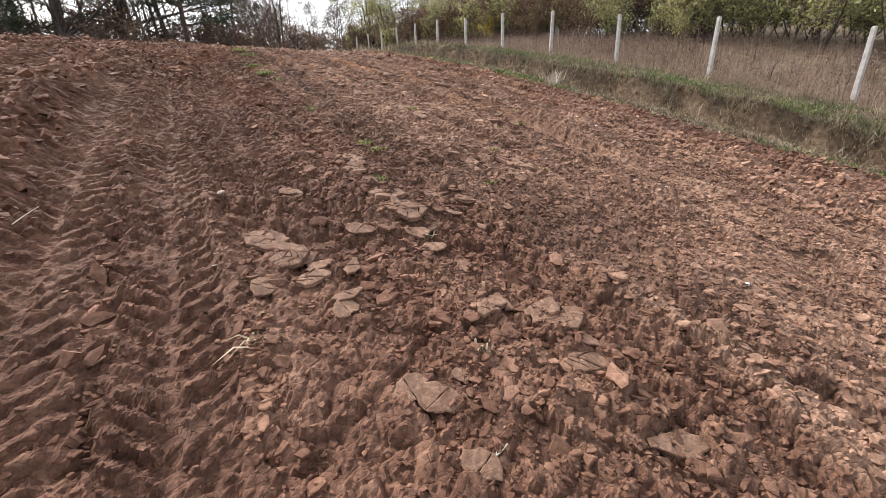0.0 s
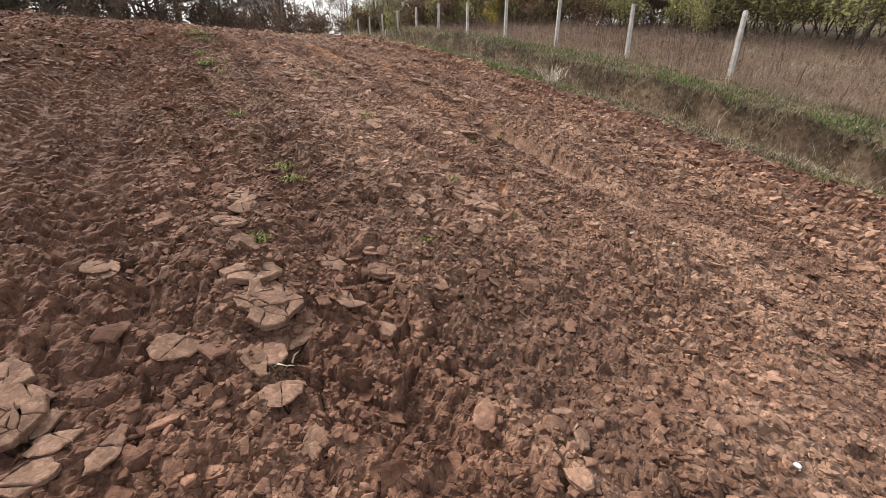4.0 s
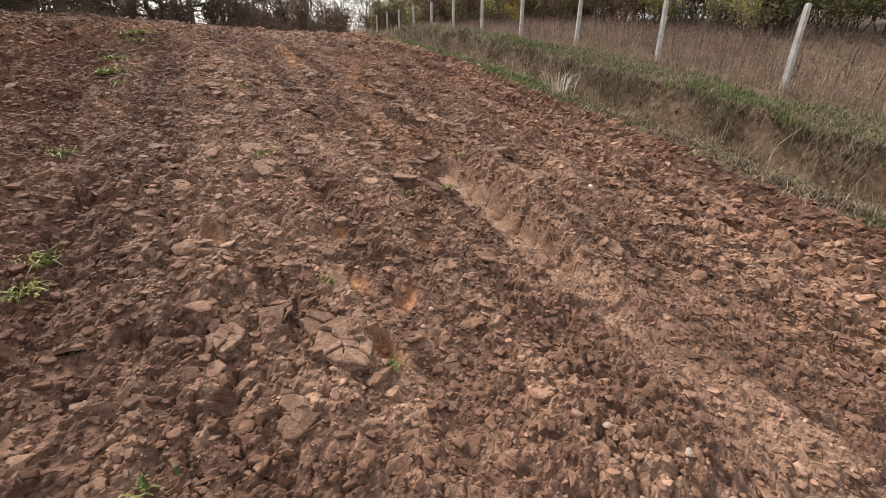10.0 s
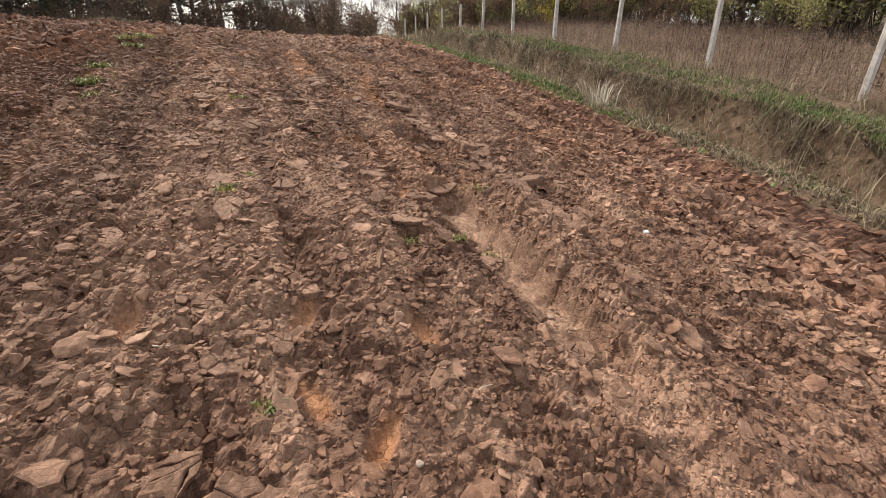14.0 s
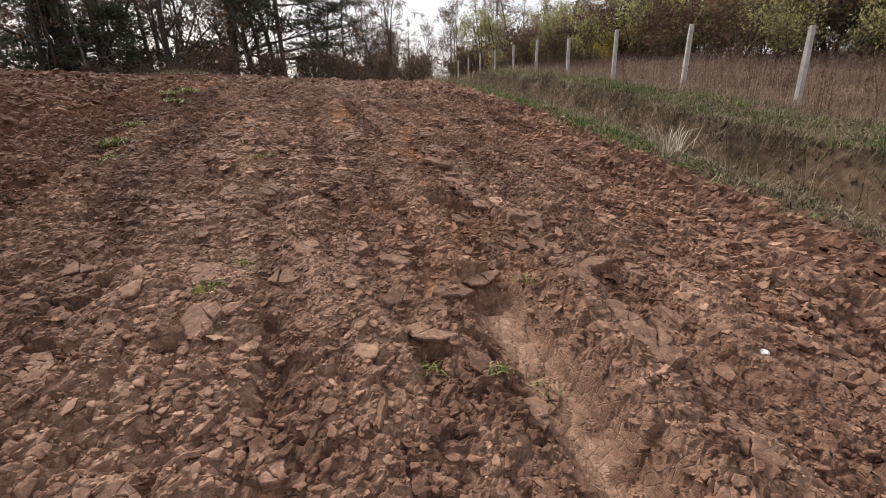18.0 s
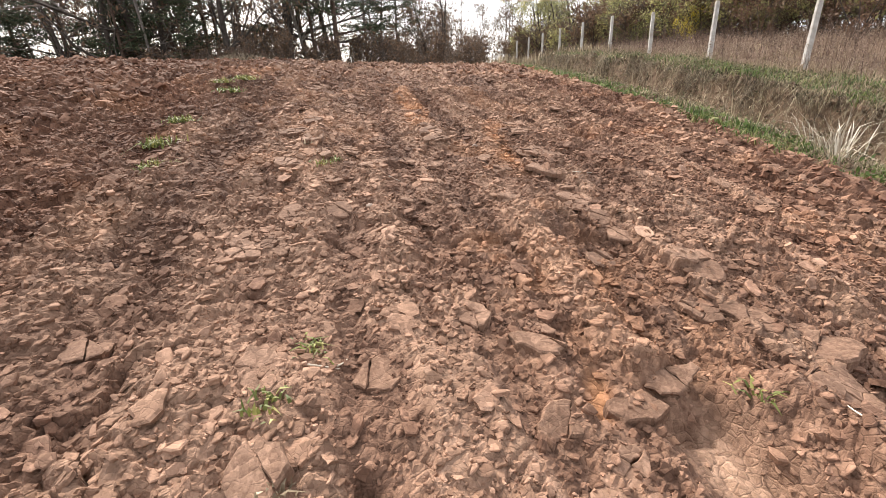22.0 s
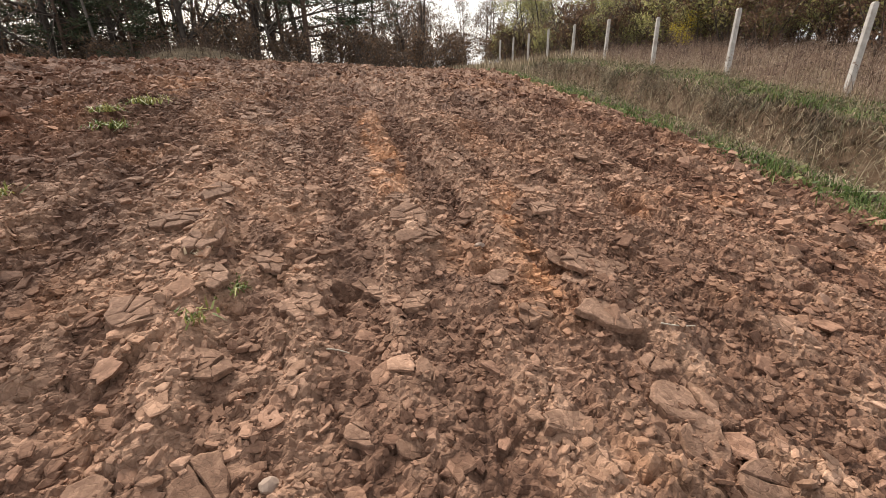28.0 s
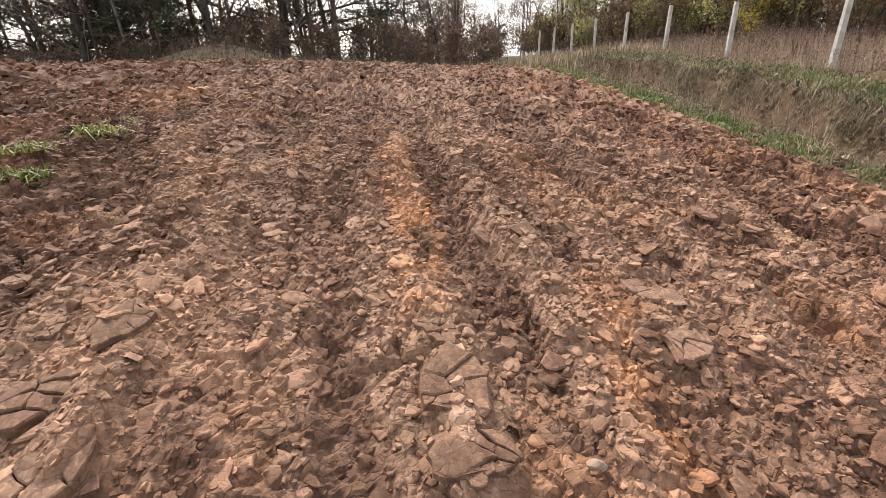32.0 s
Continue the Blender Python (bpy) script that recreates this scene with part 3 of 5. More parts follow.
# ---- crumbs and flakes of soil ----
def flakes(rs, pts, size, flat, tilt, sink, k, edge=False):
    """Angular plates of k corners, one island each: an uneven top, on the larger ones a crumbled edge, and undercut sides."""
    n = len(pts)
    ang = np.arange(k) / k * 2 * np.pi + rs.rand(n, 1) * 6.28 + (rs.rand(n, k) - 0.5) * 4.6 / k
    rad = size[:, None] * (0.55 + 0.62 * rs.rand(n, k))
    squash = 0.5 + 0.5 * rs.rand(n, 1)
    cx, cy = np.cos(ang) * rad, np.sin(ang) * rad * squash
    thick = size * flat * (0.5 + 1.0 * rs.rand(n))
    slope, bend = (rs.rand(n, 1) - 0.5) * 0.3, (rs.rand(n, 1) - 0.5) * 0.4
    face = lambda f, z: np.stack([cx * f, cy * f, z + slope * cx * f + bend * np.abs(cy) * f], -1)
    rings = [face(0.80, thick[:, None] * (0.92 + 0.16 * rs.rand(n, k)))] if edge else []
    rings.append(face(1.0, thick[:, None] * ((0.35 if edge else 0.6) + 0.45 * rs.rand(n, k))))
    rings.append(face(0.86, -thick[:, None] * np.ones((n, k))))
    cap = np.stack([rs.randn(n) * 0.12 * size, rs.randn(n) * 0.1 * size, thick * (0.98 + 0.2 * rs.rand(n))], -1)[:, None, :]
    v = np.concatenate([cap] + rings, 1)
    steep = np.where(rs.rand(n) < 0.14, 2.4, 1.0) * tilt
    yaw, pit, rol = rs.rand(n) * 6.283, rs.randn(n) * steep + 0.16, rs.randn(n) * steep
    x1, y1 = v[..., 0] * np.cos(yaw)[:, None] - v[..., 1] * np.sin(yaw)[:, None], v[..., 0] * np.sin(yaw)[:, None] + v[..., 1] * np.cos(yaw)[:, None]
    y2 = y1 * np.cos(pit)[:, None] - v[..., 2] * np.sin(pit)[:, None]
    z2 = y1 * np.sin(pit)[:, None] + v[..., 2] * np.cos(pit)[:, None]
    x3 = x1 * np.cos(rol)[:, None] + z2 * np.sin(rol)[:, None]
    z3 = -x1 * np.sin(rol)[:, None] + z2 * np.cos(rol)[:, None]
    v = np.stack([x3, y2, z3 + (thick * (0.5 - sink))[:, None]], -1) + pts[:, None, :]
    i = np.arange(k)
    j = (i + 1) % k
    tri = np.stack([np.zeros(k, int), 1 + i, 1 + j], -1)
    q = np.concatenate([np.stack([1 + r * k + i, 1 + r * k + k + i, 1 + r * k + k + j, 1 + r * k + j], -1) for r in range(len(rings) - 1)])
    base = (np.arange(n) * v.shape[1])[:, None, None]
    return v.reshape(-1, 3), (tri[None] + base).reshape(-1, 3), (q[None] + base).reshape(-1, 4)


def strew(name, rs, count, x0, x1, y0, y1, smin, smax, power, flat, tilt, label, sink=0.35, corners=6, smooth=False, edge=False):
    x, y = x0 + (x1 - x0) * rs.rand(count), y0 + (y1 - y0) * rs.rand(count)
    ok = x < edge_x(y) - 0.05 + 0.25 * rs.rand(count) ** 3
    ok &= rs.rand(count) < 0.85 + 1.0 * furrow_lines(x, y) + 0.8 * value_noise(x, y, 0.45, 71)
    ok &= in_prints(x, y) < 0.4 + 0.6 * (rs.rand(count) < 0.12)
    x, y = x[ok], y[ok]
    size = smin + (smax - smin) * rs.rand(len(x)) ** power
    for (ax, ay), (bx, by) in TRACKS:
        w = np.abs(x - (ax + (bx - ax) * (y - ay) / (by - ay)))
        size = np.where((w < 0.25) & (y < 11.5), np.where(rs.rand(len(x)) < 0.3, np.minimum(size, 0.022), 0.0), size)
    size = np.where((np.abs(x - rut_x(y) + 0.05) < 0.16) & (y < 10.2) & (y > 7), np.where(rs.rand(len(x)) < 0.12 + 0.6 * step(9.0, 7.4, y), np.minimum(size, 0.015), 0.0), size)
    x, y, size = x[size > 0], y[size > 0], size[size > 0]
    pts = np.stack([x, y, surface(x, y)], -1)
    v, t, q = flakes(rs, pts, size, flat, tilt, sink, corners, edge)
    me = mesh_from(name, v, [t, q], [M_CRUMB], None, smooth)
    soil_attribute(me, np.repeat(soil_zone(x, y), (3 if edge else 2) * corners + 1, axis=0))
    ob = child(name, me, ground, None, label)
    return tagged(ob, kind="stuff")


rs = np.random.RandomState(4)
strew("soil_crumbs", rs, 74000, -4.2, 2.5, 3.7, 16.6, 0.007, 0.018, 1.3, 0.45, 0.45, "crumbs of brown soil strewn on the furrows", 0.3, 5)
strew("soil_flakes", rs, 53000, -4.6, 2.9, 3.6, 18.4, 0.013, 0.042, 2.0, 0.24, 0.30, "flat dried flakes of brown soil on the furrows", 0.2, 6, False, True)
strew("soil_plates", rs, 2500, -4.4, 3.2, 3.9, 18.4, 0.040, 0.085, 2.4, 0.15, 0.20, "broad thin plates of dried soil on the furrows", 0.3, 9, False, True)
strew("far_clods", rs, 17000, -13.0, 4.2, 18.0, 29.0, 0.025, 0.09, 1.7, 0.28, 0.36, "clods of reddish soil towards the crest", 0.3, 5)
strew("far_side_clods", rs, 6500, -12.0, -4.2, 14.5, 18.6, 0.02, 0.075, 1.8, 0.28, 0.36, "clods of red soil on the rough side of the field", 0.3, 5)
strew("side_clods", rs, 8000, -10.0, -4.2, 3.5, 15.5, 0.02, 0.085, 1.6, 0.34, 0.45, "clods of red soil beside the wheel marks", 0.3, 5)
strew("margin_clods", rs, 9000, 2.2, 5.4, 5.6, 16.0, 0.015, 0.075, 1.7, 0.28, 0.40, "clods of soil along the verge", 0.3, 5)

# earth crumbs on the floor and face of the ditch
ye = 5 + 25 * rs.rand(6500)
xe = edge_x(ye) + 0.1 + 2.0 * rs.rand(6500)
v, t, q = flakes(rs, np.stack([xe, ye, land(xe, ye)], -1), 0.012 + 0.05 * rs.rand(6500) ** 2, 0.4, 0.4, 0.35, 5)
tagged(child("ditch_crumbs", mesh_from("ditch_crumbs", v, [t, q], [M_VERGE]), ground, None, "crumbs of brown earth in the ditch"), kind="stuff")


# ---- fence posts ----
def post_mesh(height, seed):
    """A slim concrete post: tapering square shaft with chamfered corners and a blunt sloped head."""
    r = random.Random(seed)
    bm = bmesh.new()
    rings = []
    levels = [(-0.35, 0.058), (0.0, 0.057), (0.5, 0.055), (1.0, 0.052), (height - 0.05, 0.049), (height - 0.015, 0.044), (height, 0.030)]
    for z, h in levels:
        c = h * 0.28
        pts = [(h, h - c), (h - c, h), (-h + c, h), (-h, h - c), (-h, -h + c), (-h + c, -h), (h - c, -h), (h, -h + c)]
        rings.append([bm.verts.new((x + r.uniform(-0.0015, 0.0015), y + r.uniform(-0.0015, 0.0015), z)) for x, y in pts])
    for a, b in zip(rings, rings[1:]):
        for i in range(8):
            bm.faces.new((a[i], a[(i + 1) % 8], b[(i + 1) % 8], b[i]))
    bm.faces.new(rings[-1])
    me = bpy.data.meshes.new("fence_post")
    bm.to_mesh(me)
    bm.free()
    me.materials.append(M_CONCRETE)
    return me


r_post = random.Random(5)
for i, (py, top) in enumerate(zip(POST_Y, POST_TOP)):
    px = float(fence_x(py))
    foot = float(land(np.array(px), np.array(py)))
    ob = new("fence_post", post_mesh(top - foot, i))
    ob.matrix_world = pose(px, py, foot, r_post.uniform(-0.8, 0.8), r_post.uniform(-0.6, 1.2), r_post.uniform(-8, 8))
    tagged(ob, "pale weathered concrete fence post standing in dry grass", "fence post", "fence posts along the meadow")


# ---- grass ----
def blades(rs, pts, height, width, lean, droop=0.5, face=None, hang=False):
    """Bent blades of two segments, each an island."""
    n = len(pts)
    yaw = rs.rand(n) * 6.283 if face is None else face
    w = np.stack([-np.sin(yaw), np.cos(yaw), np.zeros(n)], -1) * width[:, None]
    d = np.stack([np.cos(yaw), np.sin(yaw), np.zeros(n)], -1)
    up = np.array([0, 0, 1.0])
    a = height[:, None] * (up * 0.55 + d * lean[:, None] * 0.4)
    b = height[:, None] * (up * (1.0 - droop * np.abs(lean))[:, None] + d * lean[:, None] * 1.1)
    if hang:
        a = height[:, None] * (up * 0.28 + d * 0.42)
        b = height[:, None] * (up * (-0.35 - 0.4 * np.abs(lean))[:, None] + d * 0.95)
    v = np.stack([pts - w, pts + w, pts + a + w * 0.75, pts + a - w * 0.75, pts + b], 1).reshape(-1, 3)
    k = (np.arange(n) * 5)[:, None]
    return v, np.array([[3, 2, 4]]) + k, np.array([[0, 1, 2, 3]]) + k


def grass_patch(name, rs, x, y, hmin, hmax, width, lean, mat, label, category, droop=0.5, face=None, hang=False):
    z = land(x, y)
    n = len(x)
    h = hmin + (hmax - hmin) * rs.rand(n) ** 1.3
    v, t, q = blades(rs, np.stack([x, y, z - 0.02], -1), h, width * (0.6 + 0.8 * rs.rand(n)), lean * (rs.randn(n) if face is None else np.abs(rs.randn(n)) + 0.15), droop, face, hang)
    me = mesh_from(name, v, [t, q], [mat])
    return tagged(new(name, me), label, category, kind="stuff")


def tussocks(rs, cx, cy, per, radius):
    """Blades gathered round the centres given, with the way each leans: outwards."""
    n = len(cx)
    off = rs.randn(n, per, 2) * radius * (0.5 + rs.rand(n, 1, 1))
    face = np.arctan2(off[..., 1], off[..., 0]) + rs.randn(n, per) * 0.5
    return (cx[:, None] + off[..., 0]).ravel(), (cy[:, None] + off[..., 1]).ravel(), face.ravel()


def beyond_edge(rs, n, y0, y1, s0, s1, clump, seed, bias=0.5):
    y = y0 + (y1 - y0) * rs.rand(n)
    x = edge_x(y) + s0 + (s1 - s0) * rs.rand(n)
    keep = value_noise(x, y, clump, seed) + bias > rs.rand(n) * 0.9
    return x[keep], y[keep]


rs = np.random.RandomState(8)
x, y, face = tussocks(rs, *beyond_edge(rs, 1500, 5, 32, -0.12, 0.65, 0.7, 41, 0.12), 16, 0.08)
grass_patch("verge_grass", rs, x, y, 0.03, 0.11, 0.006, 0.7, M_GREEN, "short fresh green grass along the field's edge", "grass", 0.6, face)
x, y, face = tussocks(rs, *beyond_edge(rs, 3000, 5, 32, 0.25, 1.9, 0.6, 42, 0.6), 15, 0.11)
grass_patch("verge_dry_grass", rs, x, y, 0.06, 0.22, 0.0042, 1.2, M_DRY, "straw-coloured dry grass in the ditch", "grass", 0.7, face)
x, y, face = tussocks(rs, *beyond_edge(rs, 1700, 5, 30, 0.25, 1.95, 0.9, 49, 0.45), 15, 0.10)
grass_patch("ditch_green_grass", rs, x, y, 0.06, 0.2, 0.006, 1.1, M_MAT, "olive grass tufts in the ditch", "grass", 0.7, face)
x, y, face = tussocks(rs, *beyond_edge(rs, 300, 8, 28, 0.4, 1.7, 0.7, 43, 0.25), 8, 0.06)
grass_patch("dry_stalks", rs, x, y, 0.25, 0.72, 0.0032, 0.45, M_DRY, "tall pale dry stalks beside the ditch", "dry stalks", 0.25, face)
x, y, face = tussocks(rs, *beyond_edge(rs, 1100, 13.5, 31, -0.08, 0.8, 0.55, 54, 0.38), 16, 0.09)
grass_patch("lush_verge_grass", rs, x, y, 0.05, 0.20, 0.006, 0.7, M_GREEN, "longer green grass between field and ditch", "grass", 0.7, face)
# grass matted over the lip of the bank
x, y, face = tussocks(rs, *beyond_edge(rs, 1300, 4, 31, 1.75, 2.9, 0.5, 44), 18, 0.09)
grass_patch("bank_grass", rs, x, y, 0.06, 0.22, 0.006, 1.5, M_OLIVE, "matted olive grass on the lip of the bank", "grass", 0.9, face)
y = 4 + 28 * rs.rand(1000)
x, y, face = tussocks(rs, edge_x(y) + 2.6 + (fence_x(y) - edge_x(y) - 2.4) * rs.rand(len(y)), y, 18, 0.10)
grass_patch("bank_top_grass", rs, x, y, 0.06, 0.24, 0.006, 1.5, M_OLIVE, "tufted olive grass on top of the bank", "grass", 0.8, face)
x, y = beyond_edge(rs, 1900, 7, 31, 1.85, 3.6, 0.8, 47, 0.30)
x, y, face = tussocks(rs, x, y, 18, 0.09)
grass_patch("bank_green_grass", rs, x, y, 0.08, 0.25, 0.007, 0.7, M_GREEN, "patches of green grass on the bank", "grass", 0.8, face)
y = 4 + 27 * rs.rand(900)
y = y[value_noise(y, y * 0 + 8.1, 0.55, 59) + 0.35 > rs.rand(len(y)) * 0.7]
x = edge_x(y) + 1.66 + 0.35 * rs.rand(len(y)) + 0.35 * value_noise(y, y * 0 + 3.3, 1.7, 51)
x, y, face = tussocks(rs, x, y, 20, 0.09)
grass_patch("hanging_grass", rs, x, y, 0.07, 0.25, 0.005, 0.9, M_MAT, "dark matted grass hanging down the cut bank", "grass", 0.5, np.pi + 1.6 * value_noise(x, y, 0.35, 57) + rs.randn(len(x)) * 0.9, True)
y = 4 + 27 * rs.rand(900)
x, y, face = tussocks(rs, edge_x(y) + 1.1 + 0.6 * rs.rand(len(y)), y, 14, 0.10)
grass_patch("bank_face_straw", rs, x, y, 0.05, 0.16, 0.0035, 1.3, M_DRY, "straw and dead roots on the face of the cut bank", "grass", 0.9, np.pi + rs.randn(len(x)) * 1.0, True)
# the withered meadow
yy = 3 + 46 * rs.rand(2700) ** 0.9
xx = fence_x(yy) + rs.rand(2700) * 9.5 - 0.7
x, y, face = tussocks(rs, xx, yy, 20, 0.16)
grass_patch("meadow_grass", rs, x, y, 0.12, 0.55, 0.0038, 0.9, M_MEADOW, "tall withered mauve-brown meadow grass behind the fence", "meadow", 0.5, face)
yy = 4 + 40 * rs.rand(700)
x, y, face = tussocks(rs, fence_x(yy) + 9 * rs.rand(700) - 0.2, yy, 9, 0.12)
grass_patch("meadow_stalks", rs, x, y, 0.30, 0.95, 0.0045, 0.35, M_STALK, "dark dead weed stalks in the meadow", "weed stalks", 0.3, face)
yy = 5 + 40 * rs.rand(1300)
x, y, face = tussocks(rs, fence_x(yy) - 0.8 + 6 * rs.rand(1300) ** 1.6, yy, 18, 0.16)
grass_patch("meadow_pale_grass", rs, x, y, 0.12, 0.46, 0.0034, 0.9, M_DRY, "pale dry grass among the meadow weeds", "grass", 0.5, face)
x, y, face = tussocks(rs, *beyond_edge(rs, 420, 4, 31, 1.7, 3.6, 0.6, 53, 0.3), 18, 0.09)
grass_patch("bank_dry_grass", rs, x, y, 0.08, 0.28, 0.004, 1.2, M_DRY, "pale dry tufts on the bank", "grass", 0.8, face)
yy = 26 + 18 * rs.rand(7000)
grass_patch("meadow_far_grass", rs, edge_x(yy) + 5.0 * rs.rand(7000) ** 1.3, yy, 0.25, 0.65, 0.012, 0.4, M_DRY, "pale dry grass round the far posts", "grass")
# dry grass between field and wood
xx, yy = -28 + 31 * rs.rand(13000), 29.5 + 7 * rs.rand(13000)
grass_patch("wood_edge_grass", rs, xx, yy, 0.08, 0.38, 0.010, 0.6, M_WOODGRASS, "dull dry grass between the field and the wood", "grass", 0.5)
xx, yy = -30 + 36 * rs.rand(15000), 34 + 14 * rs.rand(15000)
grass_patch("wood_floor_brush", rs, xx, yy, 0.15, 0.65, 0.012, 0.7, M_STALK, "dark brush under the trees", "undergrowth", 0.3)


def leaf_cloud(rs, centres, size, per, spread):
    c = np.repeat(np.asarray(centres), per, axis=0)
    n = len(c)
    p = c + rs.randn(n, 3) * spread
    a = rs.randn(n, 3)
    a /= np.linalg.norm(a, axis=1)[:, None]
    b = np.cross(a, rs.randn(n, 3))
    b /= np.linalg.norm(b, axis=1)[:, None]
    s = size * (0.5 + rs.rand(n, 1))
    v = np.stack([p - a * s, p + b * s * 0.45, p + a * s, p - b * s * 0.45], 1).reshape(-1, 3)
    return v, np.array([[0, 1, 2, 3]]) + (np.arange(n) * 4)[:, None]


# fuzzy seed heads and broken leaves all through the meadow
yy = 4 + 42 * rs.rand(15000) ** 0.9
xx = fence_x(yy) + 8.5 * rs.rand(15000) - 0.5
zz = land(xx, yy) + 0.08 + 0.50 * rs.rand(15000) * (0.7 + 0.9 * value_noise(xx, yy, 1.2, 58))
v, q = leaf_cloud(rs, np.stack([xx, yy, zz], -1), 0.020, 5, 0.045)
tagged(new("meadow_seed_heads", mesh_from("meadow_seed_heads", v, [q], [M_SEED])), "fuzzy withered seed heads of the meadow weeds", "weeds", kind="stuff")
# dark weeds with fuzzy plumes standing above the grass
yy = 4 + 40 * rs.rand(1500) ** 0.9
xx = fence_x(yy) + 9.0 * rs.rand(1500) ** 0.85 - 0.2
keep = value_noise(xx, yy, 1.6, 93) + 0.4 > 0.7 * rs.rand(1500)
xx, yy = xx[keep], yy[keep]
top = 0.45 + 0.65 * rs.rand(len(xx)) ** 1.4
lean = rs.randn(len(xx), 2) * 0.10
base = np.stack([xx, yy, land(xx, yy)], -1)
f = 0.45 + 0.55 * rs.rand(len(xx), 9)
spot = base[:, None, :] + np.stack([f * lean[:, :1], f * lean[:, 1:], f], -1) * top[:, None, None]
v, q = leaf_cloud(rs, spot.reshape(-1, 3), 0.022, 3, np.array([0.022, 0.022, 0.03]))
tagged(new("weed_plumes", mesh_from("weed_plumes", v, [q], [M_PLUME])), "dark withered plumes of tall weeds in the meadow", "weeds", kind="stuff")
w = 0.0035 + 0.002 * rs.rand(len(xx), 1)
tip = base + np.concatenate([lean, np.ones((len(xx), 1))], 1) * top[:, None]
v = np.stack([base - w * [1, 0, 0], base + w * [1, 0, 0], tip + w * [0.4, 0, 0], tip - w * [0.4, 0, 0]], 1).reshape(-1, 3)
tagged(new("weed_stems", mesh_from("weed_stems", v, [np.array([[0, 1, 2, 3]]) + (np.arange(len(xx)) * 4)[:, None]], [M_STALK])), "stiff dark stems of tall dead weeds in the meadow", "weeds", kind="stuff")
yy = 4 + 28 * rs.rand(4200)
xx = edge_x(yy) + 0.3 + 3.0 * rs.rand(4200)
v, q = leaf_cloud(rs, np.stack([xx, yy, land(xx, yy) + 0.05 + 0.10 * rs.rand(4200)], -1), 0.022, 4, 0.05)
tagged(new("bank_weed_leaves", mesh_from("bank_weed_leaves", v, [q], [M_OLIVE])), "small olive and brown weed leaves over the ditch and bank", "weeds", kind="stuff")
cx, cy = beyond_edge(rs, 900, 6, 31, -0.12, 0.6, 0.6, 72, 0.2)
v, q = leaf_cloud(rs, np.stack([cx, cy, land(cx, cy) + 0.04], -1), 0.032, 7, np.array([0.05, 0.05, 0.025]))
tagged(new("verge_weed_leaves", mesh_from("verge_weed_leaves", v, [q], [M_GREEN])), "low green weed leaves along the field's edge", "weeds", kind="stuff")
# fresh green patch on the bank and bleached stalks standing in the ditch
x, y, face = tussocks(rs, 6.2 + 0.45 * rs.randn(70), 20.3 + 0.8 * rs.randn(70), 18, 0.09)
grass_patch("fresh_grass_patch", rs, x, y, 0.08, 0.26, 0.007, 0.7, M_GREEN, "fresh green grass patch on the bank near the posts", "grass", 0.8, face)
for bx, by, n in ((3.98, 13.5, 34), (3.75, 13.25, 16), (4.1, 13.9, 14)):
    x, y, face = tussocks(rs, np.array([bx]), np.array([by]), n, 0.07)
    grass_patch("bleached_stalks", rs, x, y, 0.30, 0.68, 0.0065, 0.75, M_STRAW, "bunch of bleached dead stalks leaning in the ditch", "dead stalks", 0.35, face)
# straw-coloured patch at the foot of the bank
cy = 8.9 + 0.45 * rs.randn(110)
x, y, face = tussocks(rs, edge_x(cy) + 0.85 + 0.25 * rs.randn(110), cy, 20, 0.09)
grass_patch("straw_patch", rs, x, y, 0.08, 0.26, 0.005, 0.8, M_DRY, "pale straw-yellow grass at the foot of the bank", "grass", 0.6, face)


# ---- trees ----
def tube(P, R, k):
    """A tapering tube along the points P with radii R."""
    P, R = np.asarray(P, float), np.asarray(R, float)
    d = np.gradient(P, axis=0)
    d /= np.linalg.norm(d, axis=1)[:, None] + 1e-9
    ref = np.where(np.abs(d[:, 2:3]) > 0.9, [[1.0, 0, 0]], [[0, 0, 1.0]])
    a = np.cross(d, ref)
    a /= np.linalg.norm(a, axis=1)[:, None] + 1e-9
    b = np.cross(d, a)
    th = np.arange(k) / k * 2 * np.pi
    v = P[:, None, :] + R[:, None, None] * (np.cos(th)[None, :, None] * a[:, None, :] + np.sin(th)[None, :, None] * b[:, None, :])
    n = len(P)
    i = np.arange(n - 1)[:, None] * k + np.arange(k)[None]
    j = np.arange(n - 1)[:, None] * k + (np.arange(k)[None] + 1) % k
    return v.reshape(-1, 3), np.stack([i, j, j + k, i + k], -1).reshape(-1, 4)


class Builder:
    def __init__(self):
        self.v, self.t, self.q, self.n = [], [], [], 0

    def add(self, v, tris=None, quads=None):
        if tris is not None:
            self.t.append(tris + self.n)
        if quads is not None:
            self.q.append(quads + self.n)
        self.v.append(v)
        self.n += len(v)

    def mesh(self, name, mat, smooth=False):
        f = [np.concatenate(p) for p in (self.t, self.q) if p]
        return mesh_from(name, np.concatenate(self.v), f, [mat], None, smooth)


def grow(rs, start, way, length, bend, n, up=0.0):
    P = [np.array(start, float)]
    d = np.array(way, float)
    d /= np.linalg.norm(d)
    for _ in range(n):
        d = d + rs.randn(3) * bend + np.array([0, 0, up])
        d /= np.linalg.norm(d)
        P.append(P[-1] + d * length / n)
    return np.array(P)


